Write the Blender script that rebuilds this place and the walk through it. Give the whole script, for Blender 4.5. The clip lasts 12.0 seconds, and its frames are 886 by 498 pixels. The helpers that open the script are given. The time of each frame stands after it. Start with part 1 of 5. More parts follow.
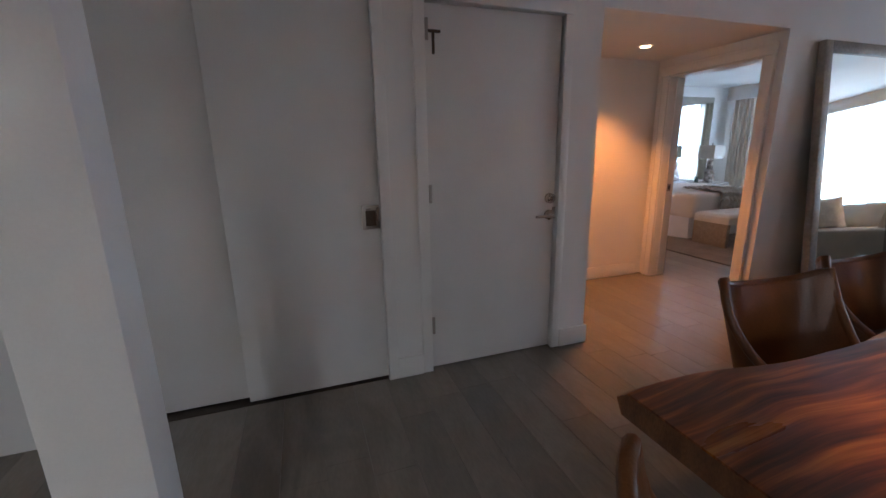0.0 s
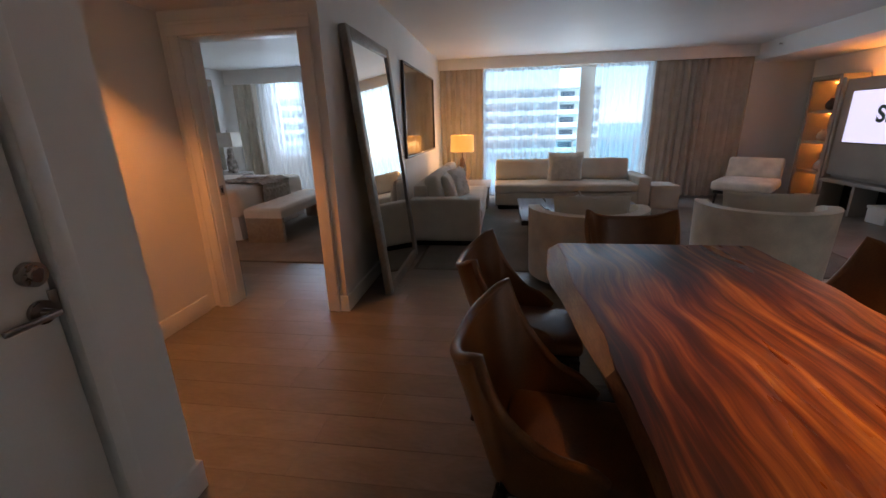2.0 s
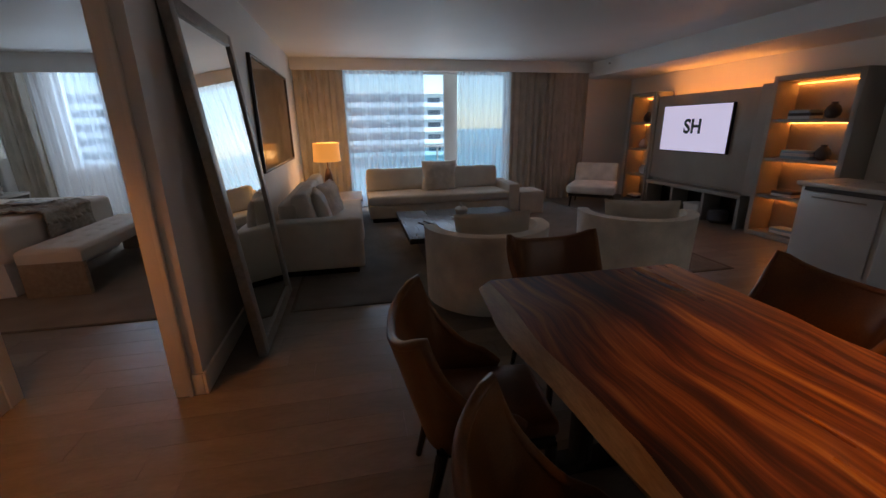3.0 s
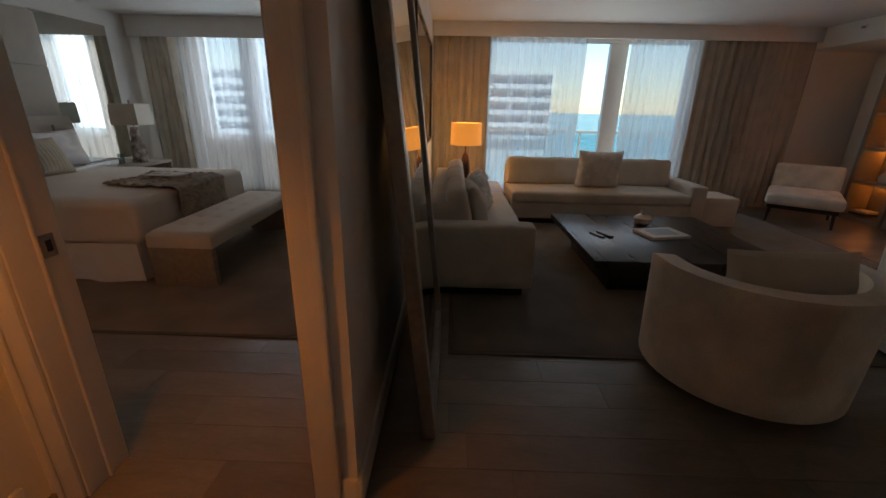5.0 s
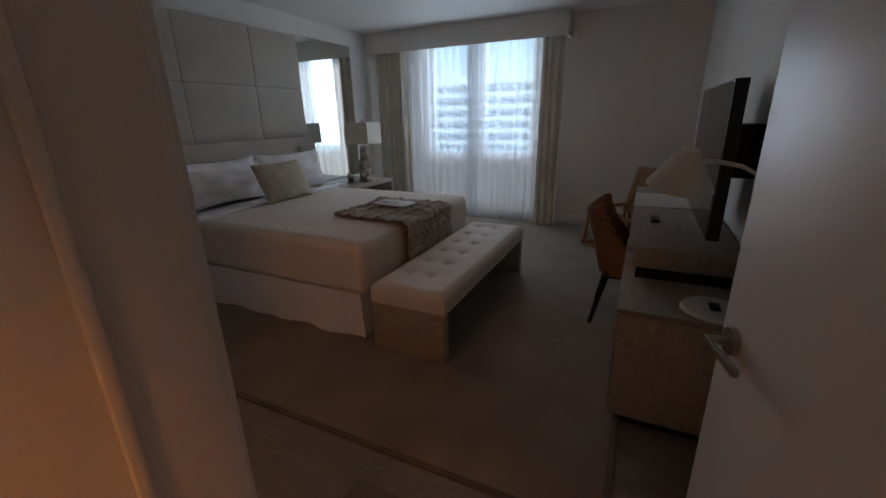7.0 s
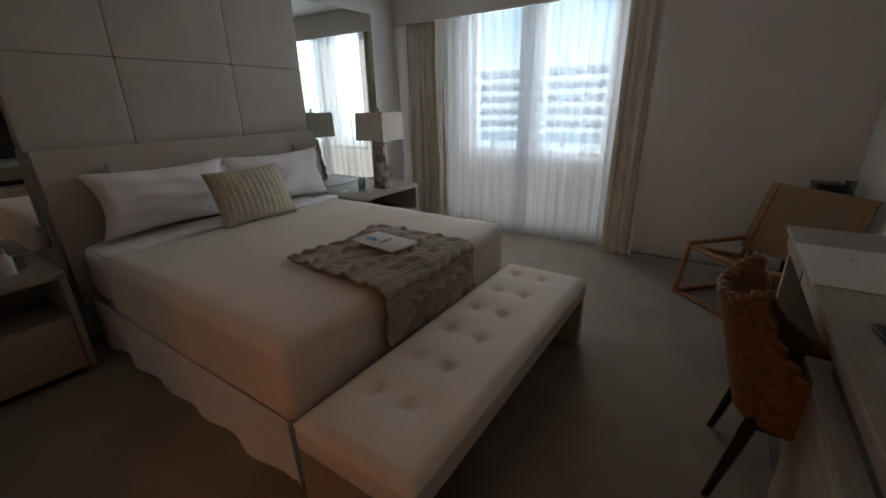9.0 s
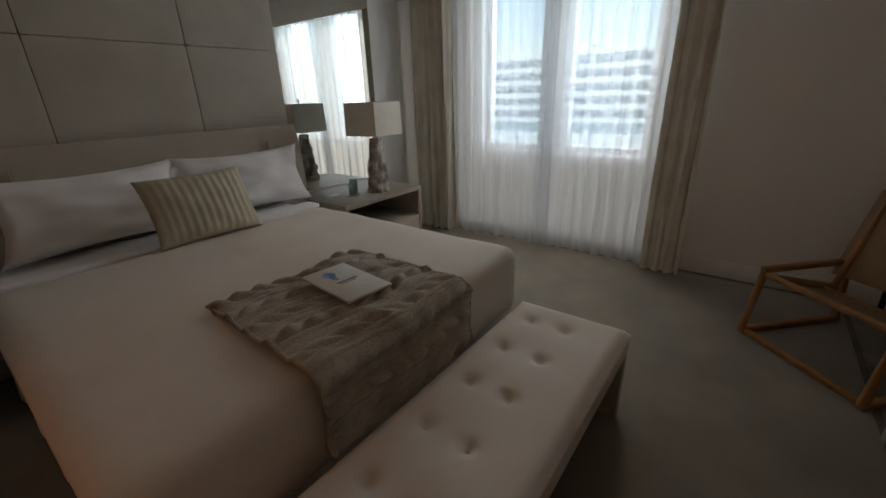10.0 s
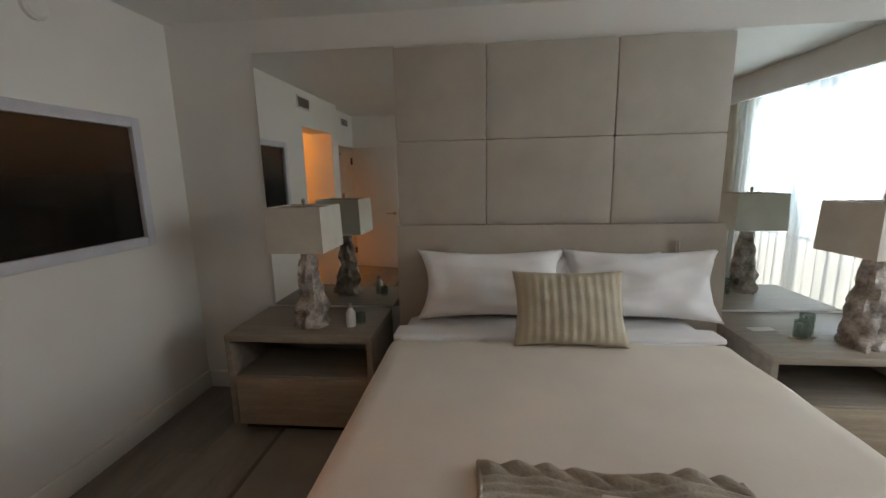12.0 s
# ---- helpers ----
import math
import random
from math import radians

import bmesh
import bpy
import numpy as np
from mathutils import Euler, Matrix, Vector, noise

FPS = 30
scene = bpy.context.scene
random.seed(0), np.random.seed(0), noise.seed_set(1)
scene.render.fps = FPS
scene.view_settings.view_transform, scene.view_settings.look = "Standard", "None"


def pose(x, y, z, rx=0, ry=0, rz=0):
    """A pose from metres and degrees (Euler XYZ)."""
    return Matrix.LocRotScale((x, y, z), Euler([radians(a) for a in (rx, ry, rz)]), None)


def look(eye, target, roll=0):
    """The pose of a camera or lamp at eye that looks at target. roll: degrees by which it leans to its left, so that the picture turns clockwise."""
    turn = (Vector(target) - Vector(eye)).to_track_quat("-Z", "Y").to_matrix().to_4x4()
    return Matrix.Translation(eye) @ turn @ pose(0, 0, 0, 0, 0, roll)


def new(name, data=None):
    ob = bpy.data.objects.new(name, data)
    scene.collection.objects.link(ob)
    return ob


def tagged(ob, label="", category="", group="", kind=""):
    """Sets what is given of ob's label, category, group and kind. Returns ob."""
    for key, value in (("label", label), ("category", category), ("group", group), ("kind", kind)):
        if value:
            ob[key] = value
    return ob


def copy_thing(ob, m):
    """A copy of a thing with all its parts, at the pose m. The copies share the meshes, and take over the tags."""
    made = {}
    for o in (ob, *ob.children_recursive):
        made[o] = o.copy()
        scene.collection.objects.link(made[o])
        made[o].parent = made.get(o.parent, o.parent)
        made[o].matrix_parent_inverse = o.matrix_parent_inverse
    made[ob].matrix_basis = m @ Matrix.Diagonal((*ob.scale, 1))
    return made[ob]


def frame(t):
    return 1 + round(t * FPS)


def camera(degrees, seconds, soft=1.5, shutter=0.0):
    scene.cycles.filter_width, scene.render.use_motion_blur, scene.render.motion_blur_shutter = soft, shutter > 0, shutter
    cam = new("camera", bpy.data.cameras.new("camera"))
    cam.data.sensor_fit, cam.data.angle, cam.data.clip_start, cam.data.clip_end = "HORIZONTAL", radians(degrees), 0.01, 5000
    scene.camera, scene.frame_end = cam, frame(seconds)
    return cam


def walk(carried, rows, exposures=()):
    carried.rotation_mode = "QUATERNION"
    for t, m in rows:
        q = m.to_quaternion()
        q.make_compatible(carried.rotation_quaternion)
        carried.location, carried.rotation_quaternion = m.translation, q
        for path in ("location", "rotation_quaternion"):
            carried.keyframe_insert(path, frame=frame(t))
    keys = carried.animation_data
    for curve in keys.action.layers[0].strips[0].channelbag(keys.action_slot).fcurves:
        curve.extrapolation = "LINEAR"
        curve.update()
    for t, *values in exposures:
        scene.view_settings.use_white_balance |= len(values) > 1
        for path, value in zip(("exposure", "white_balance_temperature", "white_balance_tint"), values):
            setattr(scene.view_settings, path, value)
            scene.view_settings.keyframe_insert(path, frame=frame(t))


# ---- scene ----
cam = camera(95.1, 12.0)
PATH = [
    (0, (0.01, 0.04, 1.412), (0.643, 1.877, 0.94), -1.1),
    (0.5, (0.064, 0.419, 1.47), (1.271, 1.91, 0.904), -1.5),
    (1, (0.316, 0.722, 1.43), (1.864, 1.847, 0.845), -1.5),
    (1.5, (0.556, 0.915, 1.411), (2.321, 1.676, 0.858), -0.4),
    (2, (0.716, 1.11, 1.446), (2.607, 1.395, 0.86), -1.6),
    (2.5, (1.021, 1.257, 1.476), (2.93, 1.098, 0.902), -1.0),
    (2.7, (1.146, 1.315, 1.499), (3.046, 1.03, 0.943), -1.1),
    (4.3, (2.028, 1.679, 1.426), (3.827, 1.11, 0.764), 1.3),
    (4.5, (2.165, 1.765, 1.451), (4.005, 1.355, 0.784), 1.8),
    (5, (2.478, 2.03, 1.448), (4.366, 2.061, 0.789), 1.2),
    (5.5, (2.715, 2.338, 1.435), (4.564, 2.721, 0.776), 1.5),
    (6, (2.999, 2.568, 1.437), (4.79, 3.163, 0.776), 1.3),
    (6.3, (3.173, 2.687, 1.424), (4.951, 3.354, 0.795), 0.3),
    (6.5, (3.303, 2.802, 1.421), (5.062, 3.509, 0.784), 0.4),
    (6.7, (3.41, 2.916, 1.422), (5.16, 3.656, 0.796), 0.5),
    (7, (3.563, 2.985, 1.463), (5.271, 3.82, 0.842), -1.3),
    (7.5, (3.954, 3.051, 1.484), (5.582, 4.038, 0.871), -2.1),
    (7.7, (4.067, 3.089, 1.485), (5.659, 4.139, 0.884), -2.2),
    (9.5, (5.198, 3.503, 1.483), (6.733, 4.579, 0.784), -1.2),
    (10, (5.518, 3.637, 1.452), (6.997, 4.78, 0.742), -1.9),
    (10.5, (5.797, 3.739, 1.45), (7.13, 5.064, 0.765), -2.8),
    (11, (6.047, 3.822, 1.445), (6.962, 5.486, 0.817), -3.6),
    (11.5, (6.111, 3.983, 1.484), (6.329, 5.917, 1.023), -2.4),
    (12, (6.055, 4.072, 1.59), (5.858, 6.03, 1.232), -1.2),
]
EXPOSURES = [(0, 2.7, 5700, 12), (0.5, 2.6, 5800, 12), (1.0, 2.45, 6100, 12), (1.6, 2.4, 6300, 12), (2.1, 1.75, 6400, 13), (2.5, 1.3, 6400, 13), (4.5, 1.08, 7200, 14), (5.0, 1.03, 7700, 14),
             (5.5, 0.83, 7400, 14), (6.0, 1.08, 7100, 14), (6.5, 1.15, 6400, 14), (7.0, 1.22, 6800, 14), (7.5, 1.45, 7100, 14), (9.5, 1.3, 8000, 15), (11.0, 1.22, 8600, 15), (11.35, 1.95, 8300, 14), (12, 2.3, 8000, 12)]
walk(cam, [(t, look(eye, target, roll)) for t, eye, target, roll in PATH], EXPOSURES)

# ---- light ----
world = bpy.data.worlds.new("sky")
scene.world = world
world.use_nodes = True
wn = world.node_tree
sky = wn.nodes.new("ShaderNodeTexSky")
sky.sky_type, sky.sun_disc = "NISHITA", False
SUN_UP, SUN_ROUND = radians(58), radians(-75)
sky.sun_elevation, sky.sun_rotation = SUN_UP, SUN_ROUND
sky.air_density, sky.dust_density, sky.ozone_density = 1.3, 0.15, 2.5
wn.nodes["Background"].inputs["Strength"].default_value = 0.15
wn.links.new(sky.outputs[0], wn.nodes["Background"].inputs["Color"])


def lamp(name, kind, m, energy, color, **more):
    data = bpy.data.lights.new(name, kind)
    data.energy, data.color = energy, color
    for key, value in more.items():
        if key == "size": data.size = value
        if key == "size_y": data.size_y = value
        if key == "radius": data.shadow_soft_size = value
        if key == "angle": data.angle = value
        if key == "spot": data.spot_size = value
        if key == "blend": data.spot_blend = value
    if kind == "AREA":
        data.shape = "RECTANGLE"
    ob = new(name, data)
    ob.matrix_world = m
    return ob


sun_way = Vector((math.sin(SUN_ROUND) * math.cos(SUN_UP), math.cos(SUN_ROUND) * math.cos(SUN_UP), math.sin(SUN_UP)))
lamp("sun", "SUN", look(sun_way * 50, (0, 0, 0)), 5.0, (1, 0.95, 0.88), angle=radians(0.5))
DAY = (0.82, 0.92, 1.0)
lamp("living_window_light", "AREA", look((9.245, -0.04, 1.26), (0, -0.04, 1.26)), 15, DAY, size=3.1, size_y=2.4)
lamp("bedroom_window_light", "AREA", look((9.66, 5.16, 1.72), (6.66, 5.36, 0.92)), 24, (0.88, 0.94, 1.0), size=1.58, size_y=1.5)
# added lamp behind the sheer, reaching below the sill, so the cloth glows
lamp("bedroom_sheer_fill", "AREA", look((9.24, 5.25, 1.2), (0, 5.25, 1.2)), 6.5, (0.88, 0.94, 1.0), size=1.95, size_y=2.2)
WARM = (1.0, 0.37, 0.095)
lamp("niche_downlight", "SPOT", pose(2.94, 3.06, 2.235), 20, (1.0, 0.33, 0.07), radius=0.04, spot=radians(96), blend=0.75)
lamp("dining_downlight", "SPOT", pose(1.8, -0.1, 2.59), 36, (1.0, 0.45, 0.14), radius=0.05, spot=radians(62), blend=0.9)
lamp("bathroom_light", "POINT", pose(2.9, 4.3, 2.1), 4, WARM, radius=0.12)
lamp("table_lamp_bulb", "POINT", pose(8.25, 1.84, 1.1), 3.5, (1.0, 0.55, 0.2), radius=0.05)
lamp("cove_strip_light", "AREA", pose(7.0, -4.02, 2.05, 180, 0, 0), 0.85, (1.0, 0.4, 0.09), size=2.0, size_y=0.06)
# unseen lamp added at the kitchen end to brighten the entry doors
lamp("entry_fill_light", "SPOT", pose(-1.5, -3.0, 2.59), 42, (1.0, 0.97, 0.93), radius=0.22, spot=radians(165), blend=0.6)

# ---- materials ----
MATS = {}


def mat(name, color, rough=0.6, metal=0.0, vary=0.08, scale=6.0, grain=90.0, bump=0.1, stretch=(1, 1, 1), second=None, island=False, spec=0.5, sheen=0.0, coat=0.0, distort=0.0):
    m = bpy.data.materials.new(name)
    m.use_nodes = True
    t = m.node_tree
    b = t.nodes["Principled BSDF"]
    N = t.nodes.new
    co = N("ShaderNodeTexCoord")
    mp = N("ShaderNodeMapping")
    mp.inputs["Scale"].default_value = stretch
    t.links.new(co.outputs["Object"], mp.inputs[0])
    n1, n2 = N("ShaderNodeTexNoise"), N("ShaderNodeTexNoise")
    n1.inputs["Scale"].default_value, n1.inputs["Detail"].default_value = scale, 5
    n1.inputs["Distortion"].default_value = distort
    n2.inputs["Scale"].default_value, n2.inputs["Detail"].default_value = grain, 3
    for n in (n1, n2):
        t.links.new(mp.outputs[0], n.inputs["Vector"])
    r = N("ShaderNodeValToRGB")
    c2 = second or tuple(min(1, c * (1 + vary * 2)) for c in color)
    c1 = color if second else tuple(c * (1 - vary * 2) for c in color)
    r.color_ramp.elements[0].position, r.color_ramp.elements[1].position = 0.3, 0.7
    r.color_ramp.elements[0].color, r.color_ramp.elements[1].color = (*c1, 1), (*c2, 1)
    t.links.new(n1.outputs["Fac"], r.inputs[0])
    mix = N("ShaderNodeMix")
    mix.data_type, mix.blend_type = "RGBA", "MULTIPLY"
    mix.inputs["Factor"].default_value = 1.0
    r2 = N("ShaderNodeMapRange")
    r2.inputs["From Min"].default_value, r2.inputs["From Max"].default_value = 0.3, 0.7
    r2.inputs["To Min"].default_value, r2.inputs["To Max"].default_value = 1 - vary, 1 + vary
    t.links.new(n2.outputs["Fac"], r2.inputs[0])
    t.links.new(r.outputs[0], mix.inputs["A"])
    t.links.new(r2.outputs[0], mix.inputs["B"])
    out = mix.outputs["Result"]
    if island:
        oi = N("ShaderNodeObjectInfo")
        ge = N("ShaderNodeNewGeometry")
        ad = N("ShaderNodeMath")
        t.links.new(oi.outputs["Random"], ad.inputs[0])
        t.links.new(ge.outputs["Random Per Island"], ad.inputs[1])
        fr = N("ShaderNodeMath")
        fr.operation = "FRACT"
        t.links.new(ad.outputs[0], fr.inputs[0])
        hv = N("ShaderNodeMapRange")
        hv.inputs["To Min"].default_value, hv.inputs["To Max"].default_value = 0.86, 1.15
        t.links.new(fr.outputs[0], hv.inputs[0])
        m3 = N("ShaderNodeMix")
        m3.data_type, m3.blend_type = "RGBA", "MULTIPLY"
        m3.inputs["Factor"].default_value = 1.0
        t.links.new(out, m3.inputs["A"])
        t.links.new(hv.outputs[0], m3.inputs["B"])
        out = m3.outputs["Result"]
    t.links.new(out, b.inputs["Base Color"])
    rr = N("ShaderNodeMapRange")
    rr.inputs["To Min"].default_value, rr.inputs["To Max"].default_value = max(0.02, rough - 0.1), min(1, rough + 0.1)
    t.links.new(n1.outputs["Fac"], rr.inputs[0])
    t.links.new(rr.outputs[0], b.inputs["Roughness"])
    b.inputs["Metallic"].default_value = metal
    b.inputs["Specular IOR Level"].default_value = spec
    b.inputs["Sheen Weight"].default_value = sheen
    b.inputs["Coat Weight"].default_value = coat
    b.inputs["Coat Roughness"].default_value = 0.25
    if bump:
        bp = N("ShaderNodeBump")
        bp.inputs["Strength"].default_value, bp.inputs["Distance"].default_value = bump, 0.004
        t.links.new(n2.outputs["Fac"], bp.inputs["Height"])
        t.links.new(bp.outputs[0], b.inputs["Normal"])
    MATS[name] = m
    return m


def emit(name, color, strength):
    m = bpy.data.materials.new(name)
    m.use_nodes = True
    b = m.node_tree.nodes["Principled BSDF"]
    b.inputs["Base Color"].default_value = (*color, 1)
    b.inputs["Emission Color"].default_value = (*color, 1)
    b.inputs["Emission Strength"].default_value = strength
    return m


WALL = mat("wall_paint", (0.8, 0.785, 0.755), 0.6, vary=0.015, scale=2, grain=220, bump=0.06)
CEIL = mat("ceiling_paint", (0.8, 0.79, 0.77), 0.55, vary=0.015, scale=1.5, grain=150, bump=0.08)
DOOR = mat("door_paint", (0.77, 0.76, 0.74), 0.33, vary=0.015, scale=3, grain=140, bump=0.04)
TRIM = mat("trim_paint", (0.8, 0.79, 0.76), 0.35, vary=0.015, scale=4, grain=120, bump=0.03)
PLANK = mat("plank_floor", (0.17, 0.147, 0.122), 0.34, vary=0.07, scale=1.5, grain=22, bump=0.06, stretch=(3.2, 0.9, 1), second=(0.27, 0.237, 0.2), island=True, distort=1.4)
GROUT = mat("plank_joint", (0.19, 0.17, 0.147), 0.7)
RUG = mat("living_rug", (0.15, 0.135, 0.115), 0.95, vary=0.12, scale=3, grain=240, bump=0.8, sheen=0.2)
CARPET = mat("bedroom_carpet", (0.27, 0.23, 0.185), 0.95, vary=0.1, scale=2.5, grain=260, bump=0.8, sheen=0.2)
RUG_EDGE = mat("rug_binding", (0.15, 0.125, 0.1), 0.9, vary=0.1, grain=200, bump=0.4)
SOFA = mat("sofa_fabric", (0.58, 0.54, 0.465), 0.9, vary=0.05, scale=4, grain=330, bump=0.45, sheen=0.25)
BOUCLE = mat("boucle_fabric", (0.78, 0.74, 0.66), 0.95, vary=0.08, scale=5, grain=160, bump=0.9, sheen=0.3)
FUR = mat("fur_fabric", (0.84, 0.81, 0.75), 0.95, vary=0.06, scale=14, grain=120, bump=1.0, sheen=0.5)
LINEN = mat("white_linen", (0.88, 0.87, 0.88), 0.85, vary=0.02, scale=5, grain=300, bump=0.2, sheen=0.15)
DUVET = mat("cream_coverlet", (0.8, 0.73, 0.65), 0.85, vary=0.025, scale=3, grain=300, bump=0.25, sheen=0.15)
PANEL = mat("padded_leather", (0.46, 0.425, 0.375), 0.55, vary=0.04, scale=4, grain=140, bump=0.3)
HEAD = mat("headboard_leather", (0.44, 0.39, 0.33), 0.5, vary=0.04, scale=4, grain=140, bump=0.25)
THROW = mat("knitted_throw", (0.37, 0.325, 0.265), 0.95, vary=0.1, scale=12, grain=90, bump=1.0, sheen=0.3)
RIB = mat("ribbed_cushion", (0.52, 0.47, 0.37), 0.9, vary=0.06, scale=8, grain=200, bump=0.5)
LEATHER = mat("tan_leather", (0.13, 0.047, 0.013), 0.36, vary=0.12, scale=5, grain=160, bump=0.2, second=(0.215, 0.083, 0.022), coat=0.15)
WOVEN = mat("woven_leather", (0.17, 0.065, 0.025), 0.5, vary=0.25, scale=40, grain=70, bump=1.0, second=(0.3, 0.14, 0.06))
DARK = mat("dark_stained_wood", (0.018, 0.013, 0.01), 0.3, vary=0.2, scale=3, grain=40, bump=0.12, stretch=(0.5, 8, 1))
BLACK = mat("black_plastic", (0.012, 0.012, 0.013), 0.35, vary=0.1, bump=0.03)
SCREEN = mat("dark_screen", (0.008, 0.008, 0.01), 0.12, vary=0.05, bump=0)
NICKEL = mat("brushed_nickel", (0.42, 0.39, 0.36), 0.3, 1.0, vary=0.05, scale=8, grain=200, bump=0.08)
BRONZE = mat("dark_bronze", (0.09, 0.07, 0.055), 0.4, 0.9, vary=0.1, bump=0.05)
CHROME = mat("polished_steel", (0.7, 0.7, 0.68), 0.14, 1.0, vary=0.03, bump=0)
OAK = mat("pale_oak", (0.33, 0.265, 0.2), 0.5, vary=0.1, scale=3, grain=24, bump=0.12, stretch=(1, 10, 10), second=(0.43, 0.36, 0.28))
OAKGREY = mat("grey_oak", (0.27, 0.235, 0.195), 0.45, vary=0.1, scale=3, grain=24, bump=0.12, stretch=(1, 10, 10), second=(0.36, 0.32, 0.275))
TEAK = mat("warm_teak", (0.26, 0.11, 0.035), 0.42, vary=0.1, scale=3, grain=30, bump=0.12, stretch=(6, 6, 1), second=(0.38, 0.18, 0.07))
CANE = mat("tan_saddle_leather", (0.27, 0.165, 0.085), 0.6, vary=0.08, scale=5, grain=170, bump=0.4)
CASEGREY = mat("greige_lacquer", (0.36, 0.33, 0.285), 0.5, vary=0.04, scale=3, grain=60, bump=0.06)
FRAMEWOOD = mat("silvered_frame", (0.28, 0.255, 0.225), 0.42, 0.2, vary=0.1, scale=5, grain=40, bump=0.15)
DRAPE = mat("greige_drape", (0.45, 0.4, 0.33), 0.9, vary=0.05, scale=5, grain=280, bump=0.4, sheen=0.15)
CREAM = mat("cream_drape", (0.68, 0.64, 0.55), 0.9, vary=0.05, scale=5, grain=280, bump=0.4, sheen=0.15)
SHADE = mat("linen_shade", (0.66, 0.63, 0.56), 0.85, vary=0.04, scale=6, grain=260, bump=0.5)
DRIFT = mat("whitewashed_driftwood", (0.12, 0.1, 0.085), 0.85, vary=0.25, scale=13, grain=70, bump=0.8, second=(0.62, 0.57, 0.53))
PAPER = mat("paper", (0.72, 0.7, 0.66), 0.6, vary=0.03, grain=200, bump=0.05)
STONE = mat("pale_counter", (0.6, 0.585, 0.55), 0.3, vary=0.04, scale=5, grain=60, bump=0.03)
WHITELAC = mat("white_lacquer", (0.66, 0.65, 0.63), 0.35, vary=0.015, bump=0.03)
BOOKBLUE = mat("pale_blue_cover", (0.3, 0.4, 0.46), 0.5, vary=0.06)
BOOKDARK = mat("dark_cover", (0.06, 0.055, 0.06), 0.5, vary=0.1)
CONCRETE = mat("white_stucco", (0.72, 0.72, 0.71), 0.8, vary=0.04, scale=0.3, grain=3, bump=0.1)
FACADE_DARK = mat("shaded_glazing", (0.1, 0.13, 0.16), 0.25, vary=0.2, scale=0.4, grain=1.5, bump=0)
SEA = mat("turquoise_sea", (0.0, 0.16, 0.2), 0.25, vary=0.1, scale=0.01, grain=0.15, bump=0.3, second=(0.005, 0.27, 0.29))
LED = emit("led_strip", (1.0, 0.3, 0.045), 7.0)


def wood_slab():
    """Oiled slab: streaks that follow the length and swing round the heart of the tree."""
    m = mat("live_edge_slab", (0.1, 0.02, 0.005), 0.3, vary=0.1, scale=1.6, grain=30, bump=0.08, stretch=(0.55, 3.2, 1), coat=0.12)
    t = m.node_tree
    b = t.nodes["Principled BSDF"]
    N = t.nodes.new

    def math_node(op, a_, b_):
        n = N("ShaderNodeMath")
        n.operation = op
        for k, v in enumerate((a_, b_)):
            if isinstance(v, float):
                n.inputs[k].default_value = v
            else:
                t.links.new(v, n.inputs[k])
        return n.outputs[0]

    def streaks(scale_x, scale_y, detail, warped):
        mp, nz = N("ShaderNodeMapping"), N("ShaderNodeTexNoise")
        mp.inputs["Scale"].default_value = (scale_x, scale_y, 1)
        t.links.new(warped, mp.inputs[0])
        nz.inputs["Scale"].default_value, nz.inputs["Detail"].default_value, nz.inputs["Roughness"].default_value = 1.0, detail, 0.55
        t.links.new(mp.outputs[0], nz.inputs["Vector"])
        return nz.outputs["Fac"]
    co, sep, com, warp = N("ShaderNodeTexCoord"), N("ShaderNodeSeparateXYZ"), N("ShaderNodeCombineXYZ"), N("ShaderNodeTexNoise")
    mw = N("ShaderNodeMapping")
    mw.inputs["Scale"].default_value = (1.25, 1.5, 1)
    t.links.new(co.outputs["Object"], mw.inputs[0])
    t.links.new(mw.outputs[0], warp.inputs["Vector"])
    warp.inputs["Scale"].default_value, warp.inputs["Detail"].default_value = 1.0, 2
    t.links.new(co.outputs["Object"], sep.inputs[0])
    bend = math_node("MULTIPLY", math_node("SUBTRACT", warp.outputs["Fac"], 0.5), 0.22)
    t.links.new(sep.outputs["X"], com.inputs["X"])
    t.links.new(math_node("ADD", sep.outputs["Y"], bend), com.inputs["Y"])
    broad = streaks(0.9, 10.0, 3, com.outputs[0])
    narrow = streaks(1.6, 30.0, 4, com.outputs[0])
    fine = streaks(3.0, 150.0, 2, com.outputs[0])
    heat = math_node("ADD", math_node("MULTIPLY", broad, 0.52), math_node("ADD", math_node("MULTIPLY", narrow, 0.38), math_node("MULTIPLY", fine, 0.1)))
    r = N("ShaderNodeValToRGB")
    e = r.color_ramp.elements
    e[0].position, e[0].color = 0.38, (0.02, 0.005, 0.002, 1)
    e[1].position, e[1].color = 0.64, (0.52, 0.23, 0.045, 1)
    for p, c in ((0.44, (0.07, 0.015, 0.004, 1)), (0.49, (0.15, 0.037, 0.008, 1)), (0.55, (0.3, 0.095, 0.018, 1))):
        x = e.new(p)
        x.color = c
    t.links.new(heat, r.inputs[0])
    t.links.new(r.outputs[0], b.inputs["Base Color"])
    return m


SLAB = wood_slab()
BARK = mat("dark_slab_edge", (0.1, 0.04, 0.018), 0.5, vary=0.2, scale=4, grain=30, bump=0.35, stretch=(1, 6, 3), second=(0.2, 0.09, 0.035))
SAP = mat("pale_sapwood_edge", (0.3, 0.15, 0.05), 0.45, vary=0.15, scale=4, grain=30, bump=0.3, stretch=(1, 6, 3), second=(0.48, 0.3, 0.13))


